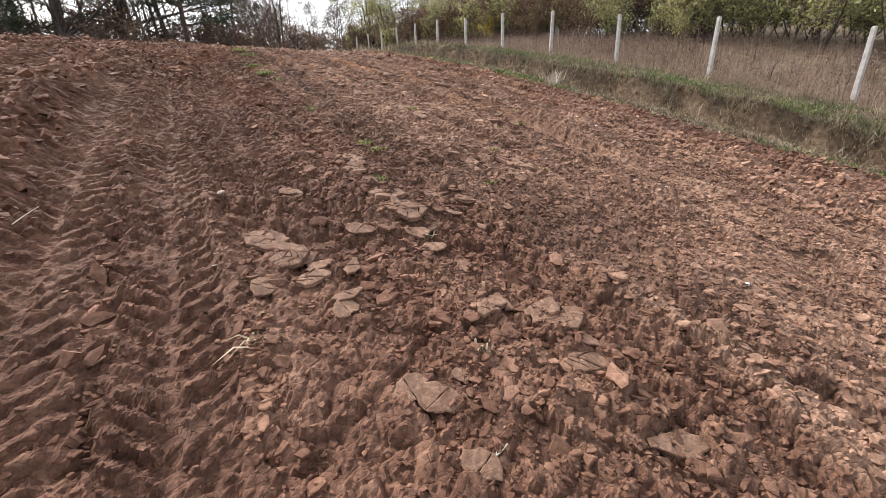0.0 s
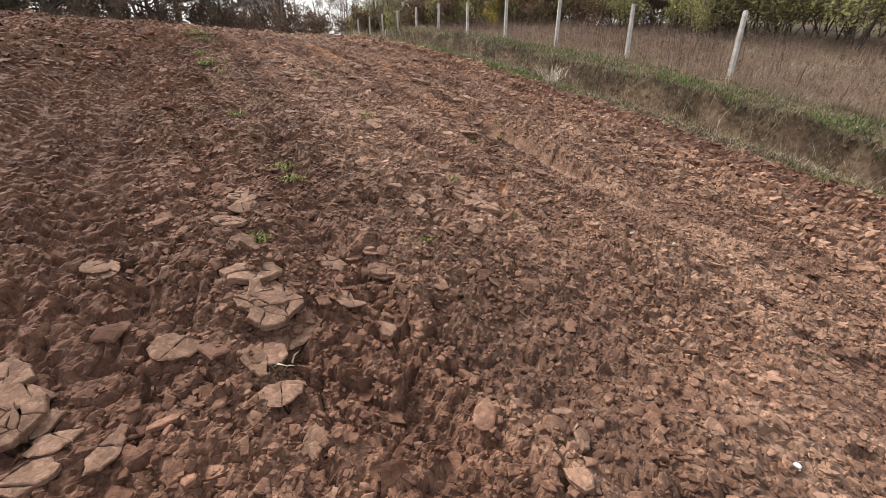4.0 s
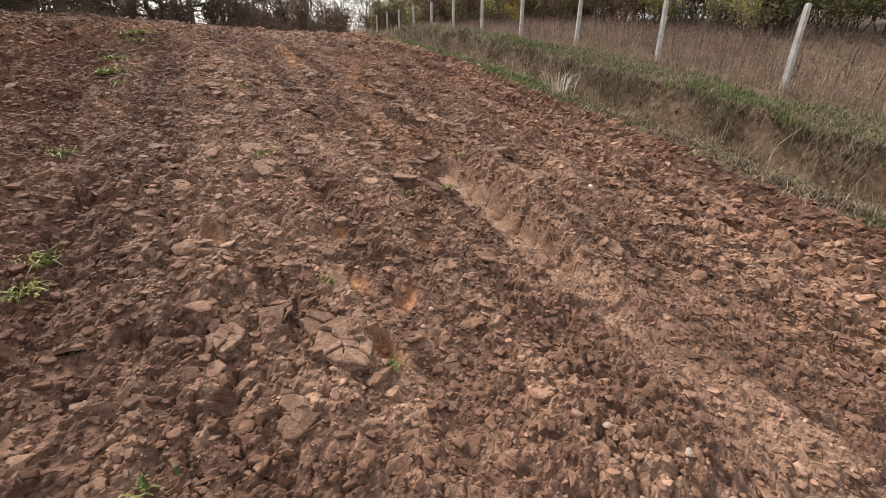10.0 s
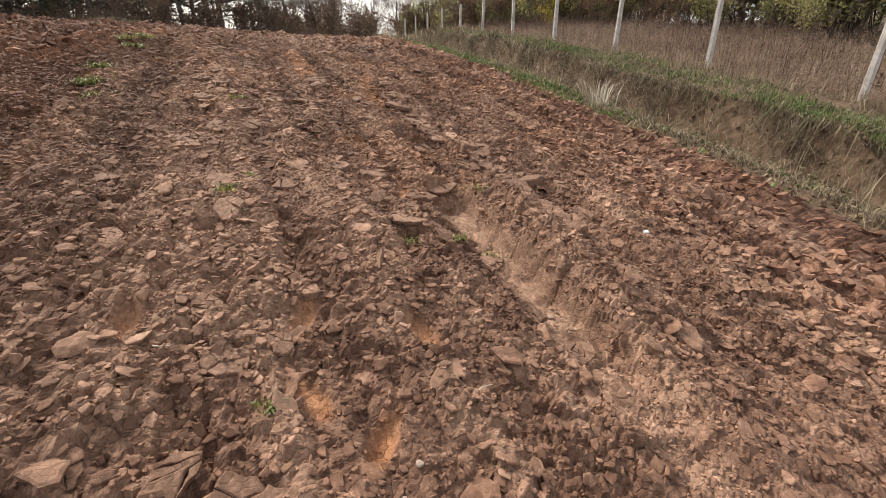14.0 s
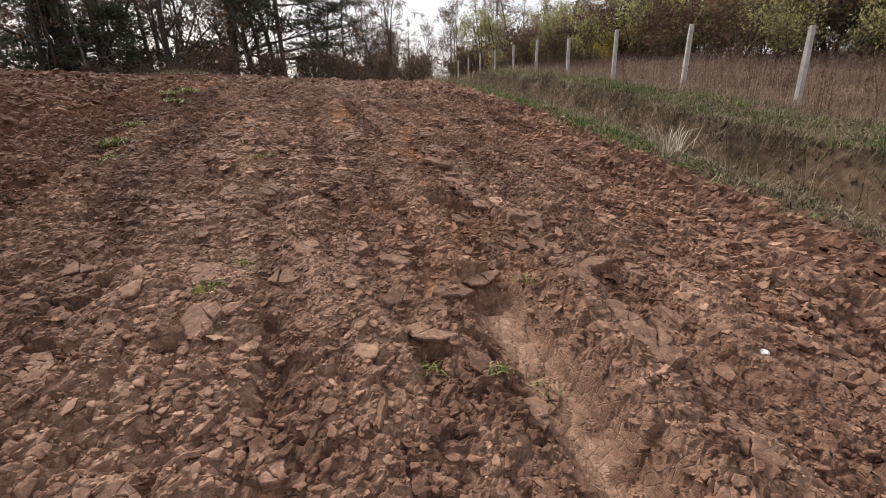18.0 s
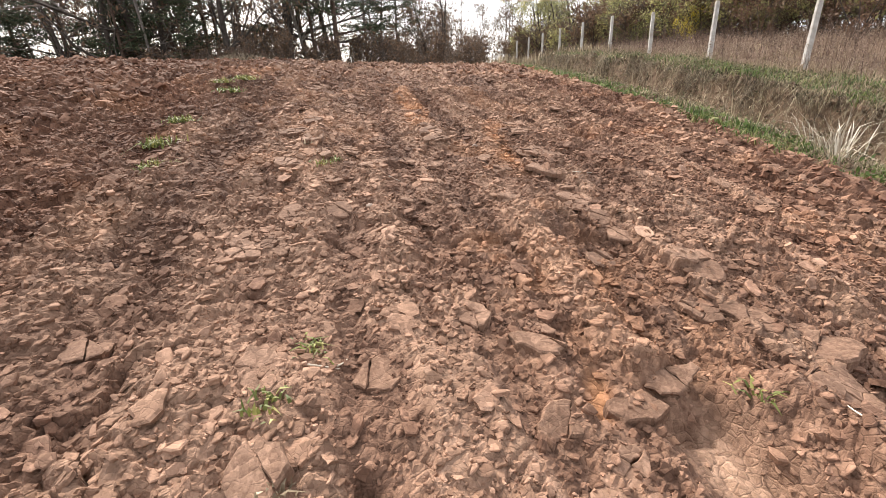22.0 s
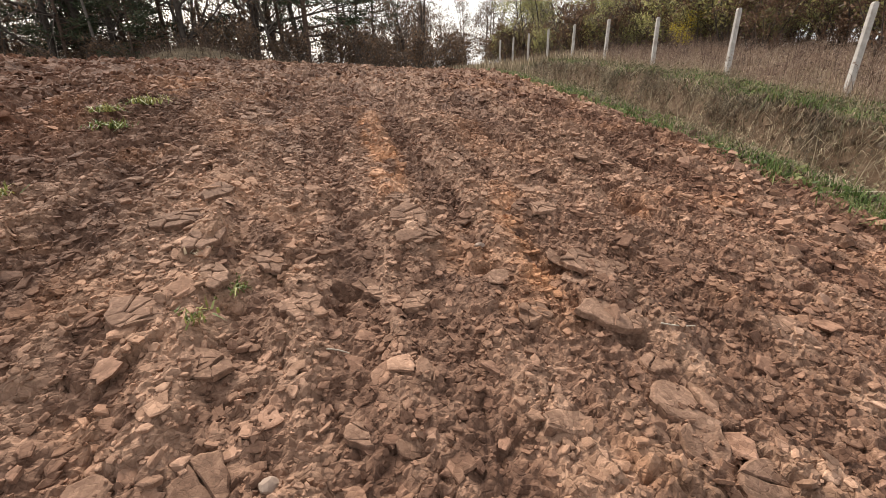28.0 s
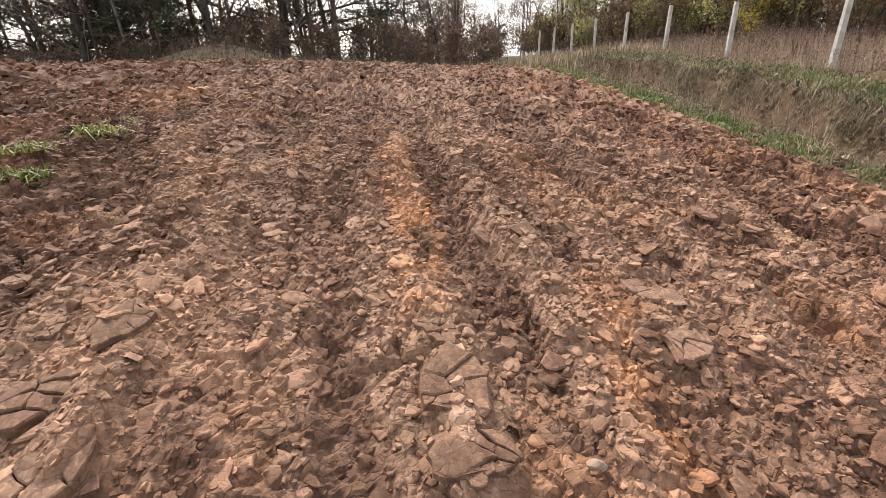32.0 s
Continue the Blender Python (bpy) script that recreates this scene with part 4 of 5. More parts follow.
def broadleaf(name, seed, height, radius, bark, twig_mat, leaf_mat, leaves, limbs=13, low=0.22, spread=0.42, stems=1, leaf_size=0.07, lean=0.05):
    rs = np.random.RandomState(seed)
    wood, twigs, crown = Builder(), Builder(), Builder()
    ends = []
    for s in range(stems):
        way = (rs.randn() * (lean + 0.18 * (stems > 1)), rs.randn() * (lean + 0.18 * (stems > 1)), 1)
        hs = height * (1 - 0.3 * rs.rand() * (s > 0))
        T = grow(rs, (rs.randn() * 0.15 * (stems > 1), rs.randn() * 0.15 * (stems > 1), -0.2), way, hs, 0.06, 9, 0.02)
        R = radius * np.linspace(1, 0.12, 10) ** 0.9
        R[0] *= 1.35
        wood.add(*(lambda a: (a[0], None, a[1]))(tube(T, R, 6)))
        for _ in range(limbs):
            f = low + (0.97 - low) * rs.rand()
            i = min(int(f * 9), 8)
            o = T[i] + (T[i + 1] - T[i]) * (f * 9 - i)
            az = rs.rand() * 6.283
            L = hs * spread * (1.15 - 0.75 * f) * (0.6 + 0.6 * rs.rand())
            B = grow(rs, o, (np.cos(az), np.sin(az), 0.35 + 0.7 * rs.rand()), L, 0.16, 5, 0.06)
            r0 = radius * (1 - 0.85 * f) * 0.55
            wood.add(*(lambda a: (a[0], None, a[1]))(tube(B, np.linspace(r0, r0 * 0.25, 6), 4)))
            for _ in range(5):
                g = 0.25 + 0.75 * rs.rand()
                k = min(int(g * 5), 4)
                o2 = B[k] + (B[k + 1] - B[k]) * (g * 5 - k)
                d2 = (B[k + 1] - B[k]) / np.linalg.norm(B[k + 1] - B[k]) + rs.randn(3) * 0.6 + np.array([0, 0, 0.2])
                C = grow(rs, o2, d2, L * 0.45 * (0.5 + 0.7 * rs.rand()), 0.2, 3, 0.05)
                twigs.add(*(lambda a: (a[0], None, a[1]))(tube(C, np.linspace(r0 * 0.3 + 0.008, 0.006, 4), 3)))
                for _ in range(4):
                    o3 = C[rs.randint(1, 4)]
                    E = grow(rs, o3, (C[-1] - C[0]) / np.linalg.norm(C[-1] - C[0]) + rs.randn(3) * 0.75, L * 0.2 * (0.4 + 0.8 * rs.rand()) + 0.15, 0.2, 1)
                    twigs.add(*(lambda a: (a[0], None, a[1]))(tube(E, (0.010, 0.004), 3)))
                    ends += [(E[0] + E[1]) / 2, E[1]]
    me_t = wood.mesh("trunk", bark, True)
    me_w = twigs.mesh("twigs", twig_mat)
    me_c = None
    if leaves:
        ends = np.array(ends)
        sel = ends[rs.randint(0, len(ends), leaves)]
        v, q = leaf_cloud(rs, sel, leaf_size, 3, 0.16)
        crown.add(v, None, q)
        me_c = crown.mesh("crown", leaf_mat)
    return [("trunk", me_t), ("branching", me_w)] + ([("crown", me_c)] if me_c else [])


def pine(name, seed, height, radius, bare=0.38, width=0.22):
    rs = np.random.RandomState(seed)
    wood, crown = Builder(), Builder()
    T = grow(rs, (0, 0, -0.2), (rs.randn() * 0.04, rs.randn() * 0.04, 1), height, 0.025, 10, 0.03)
    wood.add(*(lambda a: (a[0], None, a[1]))(tube(T, radius * np.linspace(1, 0.1, 11), 7)))
    for b in range(34):
        f = bare + (0.98 - bare) * rs.rand()
        i = min(int(f * 10), 9)
        o = T[i] + (T[i + 1] - T[i]) * (f * 10 - i)
        az = rs.rand() * 6.283
        L = height * width * (1.25 - f) * (0.6 + 0.6 * rs.rand())
        B = grow(rs, o, (np.cos(az), np.sin(az), 0.05 + 0.25 * rs.rand()), L, 0.10, 4, 0.03)
        wood.add(*(lambda a: (a[0], None, a[1]))(tube(B, np.linspace(0.05, 0.012, 5), 4)))
        cs = [B[k] + rs.randn(3) * [0.25, 0.25, 0.08] for k in (2, 3, 3, 4, 4)]
        c = np.repeat(np.array(cs), 22, axis=0)
        n = len(c)
        d = rs.randn(n, 3) * [1, 1, 0.45] + [0, 0, 0.35]
        d /= np.linalg.norm(d, axis=1)[:, None]
        p = c + rs.randn(n, 3) * [0.30, 0.30, 0.11]
        side = np.cross(d, rs.randn(n, 3))
        side /= np.linalg.norm(side, axis=1)[:, None]
        ln = 0.20 + 0.22 * rs.rand(n, 1)
        v = np.stack([p - side * 0.035, p + side * 0.035, p + d * ln], 1).reshape(-1, 3)
        crown.add(v, np.array([[0, 1, 2]]) + (np.arange(n) * 3)[:, None])
    return [("trunk", wood.mesh("trunk", M_PINE_BARK, True)), ("crown", crown.mesh("crown", M_NEEDLE))]


def plant(name, parts, x, y, turn, scale, label, category, group=""):
    ob = new(name)
    ob.empty_display_size = 0.3
    z = float(land(np.array(x), np.array(y)))
    ob.matrix_world = pose(x, y, z, 0, 0, turn)
    for pn, me in parts:
        p = child(pn, me, ob, Matrix.Diagonal((scale, scale, scale, 1)))
        if pn != "trunk":
            tagged(p, kind="stuff")
    return tagged(ob, label, category, group)


OAKS = [broadleaf("oak", 100 + i, 11.5, 0.19, M_BARK, M_TWIG, M_BROWN_LEAF, 600, limbs=14, low=0.10, lean=0.08, leaf_size=0.10) for i in range(4)]
THIN = [broadleaf("birch", 120 + i, 10.0, 0.09, M_PALE_BARK, M_TWIG, M_BROWN_LEAF, 260, limbs=13, spread=0.30, low=0.12, leaf_size=0.09) for i in range(3)]
PINES = [pine("pine", 140 + i, 12.0, 0.16, 0.16, 0.24) for i in range(3)]
LOWPINES = [pine("pine", 150 + i, 6.5, 0.11, 0.05, 0.32) for i in range(2)]
ROBINIA = [broadleaf("robinia", 160 + i, 7.0, 0.08, M_BARK, M_TWIG, M_AUTUMN, 800, limbs=8, spread=0.42, stems=2, low=0.03, leaf_size=0.065) for i in range(3)]
SHRUBS = [broadleaf("shrub", 170 + i, 3.2, 0.03, M_BARK, (M_TWIG, M_RUST_TWIG, M_TWIG)[i], (M_AUTUMN, M_BROWN_LEAF, M_YELLOW)[i], (560, 260, 380)[i], limbs=5, spread=0.5, stems=4, low=0.06, leaf_size=0.065) for i in range(3)]
BARE = [broadleaf("sapling", 180 + i, 7.0, 0.05, M_PALE_BARK, M_TWIG, M_AUTUMN, 160, limbs=10, spread=0.28, low=0.15, leaf_size=0.07) for i in range(2)]
BRUSH = [broadleaf("thicket", 190 + i, 3.0, 0.03, M_BARK, M_TWIG, M_BROWN_LEAF, 300, limbs=6, spread=0.55, stems=4, low=0.05, leaf_size=0.09) for i in range(2)]

rt = random.Random(77)
BIG_OAKS = ((-19.4, 42.5, 1.45), (-18.5, 43.0, 1.3), (-10.8, 46.0, 1.45), (-7.7, 46.7, 1.15), (-21.2, 41.5, 1.1))
W = "trees of the wood behind the field"
# the wood behind the crest
for i in range(60):
    x = -36 + 38 * ((i * 0.618) % 1.0) + rt.uniform(-0.6, 0.6)
    y = 39 + 18 * rt.random() ** 1.2 + (8 if x > -6 else 0)
    k = rt.random()
    sc = rt.uniform(0.8, 1.2) * (0.8 if x > -6 else 1.0)
    if k < 0.36:
        plant("oak_tree", rt.choice(OAKS), x, y, rt.uniform(0, 360), sc, "dark oak with bare branches and a few withered leaves", "tree", W)
    elif k < 0.60:
        plant("pine_tree", rt.choice(PINES), x, y, rt.uniform(0, 360), sc, "tall dark green pine in the wood behind the field", "tree", W)
    else:
        plant("slender_tree", rt.choice(THIN), x, y, rt.uniform(0, 360), sc, "slender bare tree with fine grey twigs", "tree", W)
for x, y, sc in BIG_OAKS:
    plant("oak_tree", rt.choice(OAKS), x, y, rt.uniform(0, 360), sc, "thick dark oak trunk at the front of the wood", "tree", W)
for i in range(4):
    plant("young_pine", rt.choice(LOWPINES), -36 + 24 * ((i * 0.618) % 1), rt.uniform(39, 47), rt.uniform(0, 360), rt.uniform(0.7, 1.2), "young dark pine with branches to the ground", "tree", W)
for i in range(44):
    x = -36 + 40 * ((i * 0.618 + 0.2) % 1.0)
    plant("thicket", rt.choice(BRUSH), x, rt.uniform(38, 50), rt.uniform(0, 360), rt.uniform(0.6, 1.1), "dark leafless thicket at the foot of the wood", "shrub", "thickets in the wood")
for i in range(40):
    x = -34 + 38 * ((i * 0.618 + 0.6) % 1.0)
    plant("thicket", rt.choice(BRUSH), x, rt.uniform(37, 41) + (6 if x > -7 else 0), rt.uniform(0, 360), rt.uniform(0.35, 0.62), "low dark brush along the edge of the wood", "shrub", "thickets in the wood")
# far trees in the gap
for i in range(20):
    plant("slender_tree", rt.choice(THIN), rt.uniform(-6, 11), rt.uniform(64, 84), rt.uniform(0, 360), rt.uniform(0.75, 1.05), "far slender bare tree with fine grey twigs", "tree", "far trees in the gap")
for i in range(14):
    plant("thicket", rt.choice(BRUSH), rt.uniform(-5, 9), rt.uniform(56, 72), rt.uniform(0, 360), rt.uniform(0.8, 1.3), "far leafless thicket in the gap of the wood", "shrub", "thickets in the wood")
# trees and shrubs behind the meadow
R = "trees behind the meadow"
for i in range(58):
    y = 13 + 46 * ((i * 0.618) % 1.0)
    x = 18.5 - 0.17 * (y - 13) + rt.uniform(-2.0, 7.0)
    k = rt.random()
    near = y < 21
    if k < (0.35 if near else 0.60):
        plant("robinia", rt.choice(ROBINIA), x, y, rt.uniform(0, 360), rt.uniform(0.7, 1.15) * (0.7 if near else 1.0), "spindly tree with yellowing green leaves behind the meadow", "tree", R)
    elif k < (1.0 if near else 0.85):
        plant("bare_sapling", rt.choice(BARE), x, y, rt.uniform(0, 360), rt.uniform(0.6, 1.0) * (0.7 if near else 1.0), "thin bare sapling with pale twigs", "tree", R)
    else:
        plant("oak_tree", rt.choice(OAKS), x + 2, y + 12, rt.uniform(0, 360), rt.uniform(0.6, 0.9), "dark oak behind the yellowing trees", "tree", R)
for i in range(64):
    y = 12 + 46 * ((i * 0.618 + 0.3) % 1.0)
    x = 17.2 - 0.20 * (y - 13) + rt.uniform(-1.0, 3.0)
    k = 0 if y < 21 else (0, 1, 0, 1, 0)[i % 5]
    plant("shrub", SHRUBS[k], x, y, rt.uniform(0, 360), rt.uniform(0.8, 1.3), ("shrub with yellowing green leaves", "russet shrub with withered leaves", "shrub with bright yellow leaves")[k] + " behind the meadow", "shrub", "shrubs behind the meadow")

for i in range(24):
    y = 9 + 14 * ((i * 0.618 + 0.1) % 1.0)
    plant("shrub", SHRUBS[0], 20.5 - 0.2 * (y - 13) + rt.uniform(-1, 3), y, rt.uniform(0, 360), rt.uniform(0.6, 0.95), "low twiggy shrub with yellowing leaves behind the meadow", "shrub", "shrubs behind the meadow")
for i in range(44):
    y = 21 + 38 * ((i * 0.618 + 0.45) % 1.0)
    plant("thicket", rt.choice(BRUSH + [SHRUBS[1]]), 17.0 - 0.19 * (y - 13) + rt.uniform(-1.0, 4.0), y, rt.uniform(0, 360), rt.uniform(0.7, 1.25), "dull brown twiggy thicket behind the meadow", "shrub", "thickets behind the meadow")
for i in range(40):
    y = 17 + 29 * ((i * 0.618 + 0.75) % 1.0)
    k = (0, 1, 0, 0, 1)[i % 5]
    plant("shrub", SHRUBS[k], float(fence_x(y)) + rt.uniform(5.6, 9.0), y, rt.uniform(0, 360), rt.uniform(0.5, 0.95), ("shrub with yellowing olive leaves", "russet shrub with withered leaves")[k] + " at the far side of the meadow", "shrub", "shrubs behind the meadow")
plant("shrub", SHRUBS[2], 12.2, 32.0, 40, 0.52, "shrub with bright yellow leaves behind the meadow", "shrub", "shrubs behind the meadow")


# ---- single clods, stones and weeds of the field ----
def clipped(poly, p, d):
    """The part of a polygon behind the line through p with the normal d."""
    out = []
    for a, b in zip(poly, poly[1:] + poly[:1]):
        u, v = (a[0] - p[0]) * d[0] + (a[1] - p[1]) * d[1], (b[0] - p[0]) * d[0] + (b[1] - p[1]) * d[1]
        if u <= 0:
            out.append(a)
        if (u < 0) != (v < 0) and u != v:
            f = u / (u - v)
            out.append((a[0] + (b[0] - a[0]) * f, a[1] + (b[1] - a[1]) * f))
    return out


def slab_mesh(seed, pieces, flat, spread, stretch=0.72):
    """A plate of dried soil with a ragged outline, cracked into pieces that have settled unevenly."""
    r = random.Random(seed)
    bm = bmesh.new()
    k = 13
    outline = []
    for i in range(k):
        a, q = (i + r.uniform(-0.35, 0.35)) / k * 2 * math.pi, r.uniform(0.72, 1.12)
        outline.append((math.cos(a) * q, math.sin(a) * q * stretch))
    sites = [(r.uniform(-0.7, 0.7), r.uniform(-0.7, 0.7) * stretch) for _ in range(pieces)]
    for s0 in sites:
        poly = outline
        for s1 in sites:
            if s1 is not s0 and len(poly) > 2:
                d = Vector((s1[0] - s0[0], s1[1] - s0[1])).normalized()
                gap = r.uniform(0.0, 0.017)
                m = ((s0[0] + s1[0]) / 2 - d.x * gap, (s0[1] + s1[1]) / 2 - d.y * gap)
                poly = clipped(poly, m, d)
        if len(poly) < 3:
            continue
        fine = []
        for a, b in zip(poly, poly[1:] + poly[:1]):
            steps = max(1, min(5, int(math.hypot(b[0] - a[0], b[1] - a[1]) / 0.17)))
            for i in range(steps):
                f, j = i / steps, (0.012 if i == 0 else 0.042)
                fine.append((a[0] + (b[0] - a[0]) * f + r.uniform(-j, j), a[1] + (b[1] - a[1]) * f + r.uniform(-j, j)))
        n = len(fine)
        cx, cy = sum(p[0] for p in fine) / n, sum(p[1] for p in fine) / n
        tx, ty, up = r.uniform(-0.13, 0.13), r.uniform(-0.13, 0.13), r.uniform(-0.45, 0.3) * flat
        ring = lambda f, z, jig: [bm.verts.new((cx + (x - cx) * f, cy + (y - cy) * f, z + up + tx * (x - cx) + ty * (y - cy) + r.uniform(-jig, jig))) for x, y in fine]
        inner, top, low = ring(0.88, flat, flat * 0.10), ring(1.0, flat * 0.62, flat * 0.16), ring(spread, -flat * 1.6, 0.0)
        hub = bm.verts.new((cx, cy, flat * 1.08 + up))
        for i in range(n):
            j = (i + 1) % n
            bm.faces.new((hub, inner[i], inner[j]))
            bm.faces.new((inner[i], top[i], top[j], inner[j]))
            bm.faces.new((top[i], low[i], low[j], top[j]))
    bm.normal_update()
    me = bpy.data.meshes.new("soil_clod")
    bm.to_mesh(me)
    bm.free()
    me.materials.append(M_CLOD)
    soil_attribute(me, np.tile([0.25, 0.0, 0.35, 0.0], (len(me.vertices), 1)))
    return me


# thin loose plates, stout clods, and broad cracked crust
SLABS = [slab_mesh(300 + i, (2, 3, 2)[i % 3], (0.09, 0.14, 0.20)[i % 3], (0.84, 0.93, 1.0)[i % 3], (0.72, 0.6, 0.8, 0.5)[i % 4]) for i in range(12)]
CRUSTS = [slab_mesh(330 + i, 5 + i % 5, 0.075, 1.03, (0.5, 0.75, 0.62)[i % 3]) for i in range(9)]
rc = random.Random(12)


def bed(x, y, size):
    """Rests on the soil at its mean height, leaning as the slope does."""
    e, at = 0.25, lambda a, b: float(land(np.array(a), np.array(b)))
    gx1, gy1 = (at(x + e, y) - at(x - e, y)) / (2 * e), (at(x, y + e) - at(x, y - e)) / (2 * e)
    ox, oy = np.array([0, 1, -1, 0, 0]) * 0.6 * size, np.array([0, 0, 0, 1, -1]) * 0.6 * size
    return pose(x, y, float(np.mean(surface(x + ox, y + oy))), math.degrees(math.atan(gy1)), -math.degrees(math.atan(gx1)), 0)


def clod(x, y, size, k=None, tilt=14, lift=0.012):
    m = bed(x, y, size) @ pose(0, 0, lift, rc.uniform(-tilt, tilt), rc.uniform(-tilt, tilt), rc.uniform(0, 360)) @ Matrix.Diagonal((size * 0.92, size * 0.92, size * 0.8, 1))
    return child("soil_clod", SLABS[rc.randrange(12) if k is None else k], ground, m)


def crust(x, y, size, turn=None, lift=0.015, tilt=4):
    m = bed(x, y, size) @ pose(0, 0, lift, rc.uniform(-tilt, tilt), rc.uniform(-tilt, tilt), rc.uniform(0, 360) if turn is None else turn + rc.uniform(-12, 12)) @ Matrix.Diagonal((size, size, min(size, 0.22), 1))
    return child("soil_crust", CRUSTS[rc.randrange(9)], ground, m, "cracked plate of pale dried crust")


for x, y, size in ((-2.54, 6.35, 0.17), (-2.45, 5.09, 0.11), (-2.27, 4.93, 0.15), (-2.17, 4.70, 0.11), (-3.26, 5.37, 0.12), (-3.30, 5.25, 0.10), (-3.68, 5.57, 0.11),
                   (-3.50, 6.0, 0.14), (-3.42, 5.85, 0.12), (-3.15, 4.65, 0.10), (-2.67, 7.55, 0.12), (-2.71, 6.88, 0.13), (-3.35, 6.76, 0.11), (-3.05, 4.55, 0.12),
                   (-2.19, 4.06, 0.14), (-3.04, 4.21, 0.10), (-2.68, 7.45, 0.12), (-3.39, 6.75, 0.09), (-3.62, 6.1, 0.15), (-3.34, 5.76, 0.10), (-3.16, 5.65, 0.11),
                   (-2.63, 6.3, 0.16), (-2.49, 6.15, 0.17), (-2.19, 6.3, 0.09), (-2.67, 5.92, 0.12), (-2.57, 5.73, 0.11), (-2.49, 5.5, 0.09), (-2.7, 6.96, 0.10),
                   (-1.9, 6.6, 0.13), (-2.2, 6.4, 0.10), (-2.65, 5.96, 0.13), (-2.98, 6.11, 0.13)):
    clod(x, y, size, rc.choice((0, 3, 6, 9)), 9, 0.02)
for x, y, size in ((0.48, 12.65, 0.17), (0.60, 12.35, 0.16), (0.58, 12.1, 0.20), (0.54, 11.9, 0.15), (0.69, 11.72, 0.18), (0.42, 13.0, 0.12), (-1.28, 11.79, 0.15), (0.01, 11.97, 0.13),
                   (0.33, 13.9, 0.14), (-1.9, 11.38, 0.14), (-2.1, 10.2, 0.15), (0.48, 11.2, 0.14), (0.96, 11.1, 0.20), (-0.14, 10.3, 0.16), (-1.32, 10.1, 0.15), (-0.84, 10.1, 0.13),
                   (-0.14, 9.9, 0.13), (0.2, 10.0, 0.16), (1.15, 9.6, 0.18), (1.05, 9.1, 0.18), (1.2, 8.7, 0.17), (0.95, 10.0, 0.16), (1.3, 8.2, 0.15), (-1.05, 8.3, 0.12), (-1.0, 7.1, 0.16),
                   (1.26, 10.33, 0.20), (1.12, 9.33, 0.18), (1.01, 10.99, 0.18), (0.73, 11.49, 0.15), (-0.7, 8.8, 0.14), (-1.19, 9.65, 0.16), (1.04, 10.54, 0.18), (-0.42, 10.52, 0.14),
                   (0.56, 13.03, 0.14), (-1.14, 12.73, 0.14), (-0.54, 12.78, 0.12), (-0.85, 7.55, 0.17), (-0.78, 7.4, 0.14), (-1.34, 7.6, 0.13), (1.62, 10.25, 0.17), (1.5, 9.7, 0.16)):
    clod(x, y, size, rc.choice((1, 2, 4, 5, 7, 8, 10, 11)), 10, 0.0)
for x, y, size in ((0.01, 9.56, 0.17), (0.41, 10.16, 0.16), (0.23, 9.28, 0.14), (-0.07, 13.0, 0.13), (-0.8, 12.95, 0.11), (0.38, 13.25, 0.14), (-2.11, 10.24, 0.14)):
    clod(x, y, size, rc.choice((3, 6, 9)), 8, 0.02)
for i in range(110):
    x, y = rc.uniform(-4.0, 2.6), rc.uniform(4.4, 17.0)
    if abs(x - float(rut_x(y))) < 0.16 and y < 10.2 or float(in_prints(np.array(x), np.array(y))) > 0.1 or x < -3.6 and y < 11:
        continue
    clod(x, y, 0.04 + 0.06 * rc.random() ** 1.6, None, 16, 0.0)


# cracked crust along the ridges and in the smooth rut
for x, y, size, lift in ((-0.56, 13.61, 0.22, 0.03), (-0.50, 13.32, 0.17, 0.03), (-0.62, 13.9, 0.14, 0.03), (0.48, 12.64, 0.22, 0.05), (-2.0, 13.48, 0.22, 0.03), (-1.88, 13.85, 0.16, 0.03), (-1.38, 13.13, 0.16, 0.03), (-1.1, 12.69, 0.13, 0.03),
                         (-0.74, 12.86, 0.11, 0.02), (0.08, 12.67, 0.12, 0.02), (-0.53, 12.78, 0.13, 0.02), (0.46, 13.89, 0.15, 0.04), (0.49, 13.10, 0.17, 0.04), (0.66, 13.1, 0.14, 0.03), (-1.75, 13.2, 0.20, 0.03),
                         (-1.6, 12.9, 0.17, 0.03), (-1.85, 12.6, 0.18, 0.03), (-1.45, 12.3, 0.16, 0.03), (0.02, 9.68, 0.17, 0.0), (0.54, 9.2, 0.13, 0.0), (0.40, 8.98, 0.15, 0.0), (0.52, 8.6, 0.16, 0.0), (0.66, 8.25, 0.15, 0.0),
                         (0.74, 7.9, 0.14, 0.0), (-1.16, 8.67, 0.13, 0.02), (-2.67, 6.54, 0.20, 0.06), (-2.56, 6.25, 0.18, 0.06), (-1.9, 6.62, 0.14, 0.04), (-2.72, 7.61, 0.12, 0.05), (-2.76, 7.16, 0.13, 0.05), (-2.21, 6.71, 0.15, 0.03),
                         (-0.90, 7.63, 0.20, 0.03), (-0.80, 7.45, 0.17, 0.03), (-1.12, 7.76, 0.14, 0.02), (-1.34, 7.63, 0.14, 0.02), (-1.0, 7.1, 0.15, 0.02), (-3.62, 6.1, 0.17, 0.05), (-3.5, 5.85, 0.17, 0.05), (-3.40, 5.6, 0.13, 0.04),
                         (-2.2, 4.83, 0.17, 0.06), (-2.3, 4.52, 0.14, 0.05), (-2.55, 5.02, 0.13, 0.05), (-2.63, 6.3, 0.15, 0.05), (-1.6, 11.7, 0.16, 0.02), (-1.75, 11.2, 0.16, 0.02), (1.05, 10.0, 0.17, 0.04), (1.1, 9.5, 0.15, 0.03), (0.8, 10.6, 0.15, 0.03)):
    crust(x, y, size * 0.9, None, lift * 0.45 + 0.004)
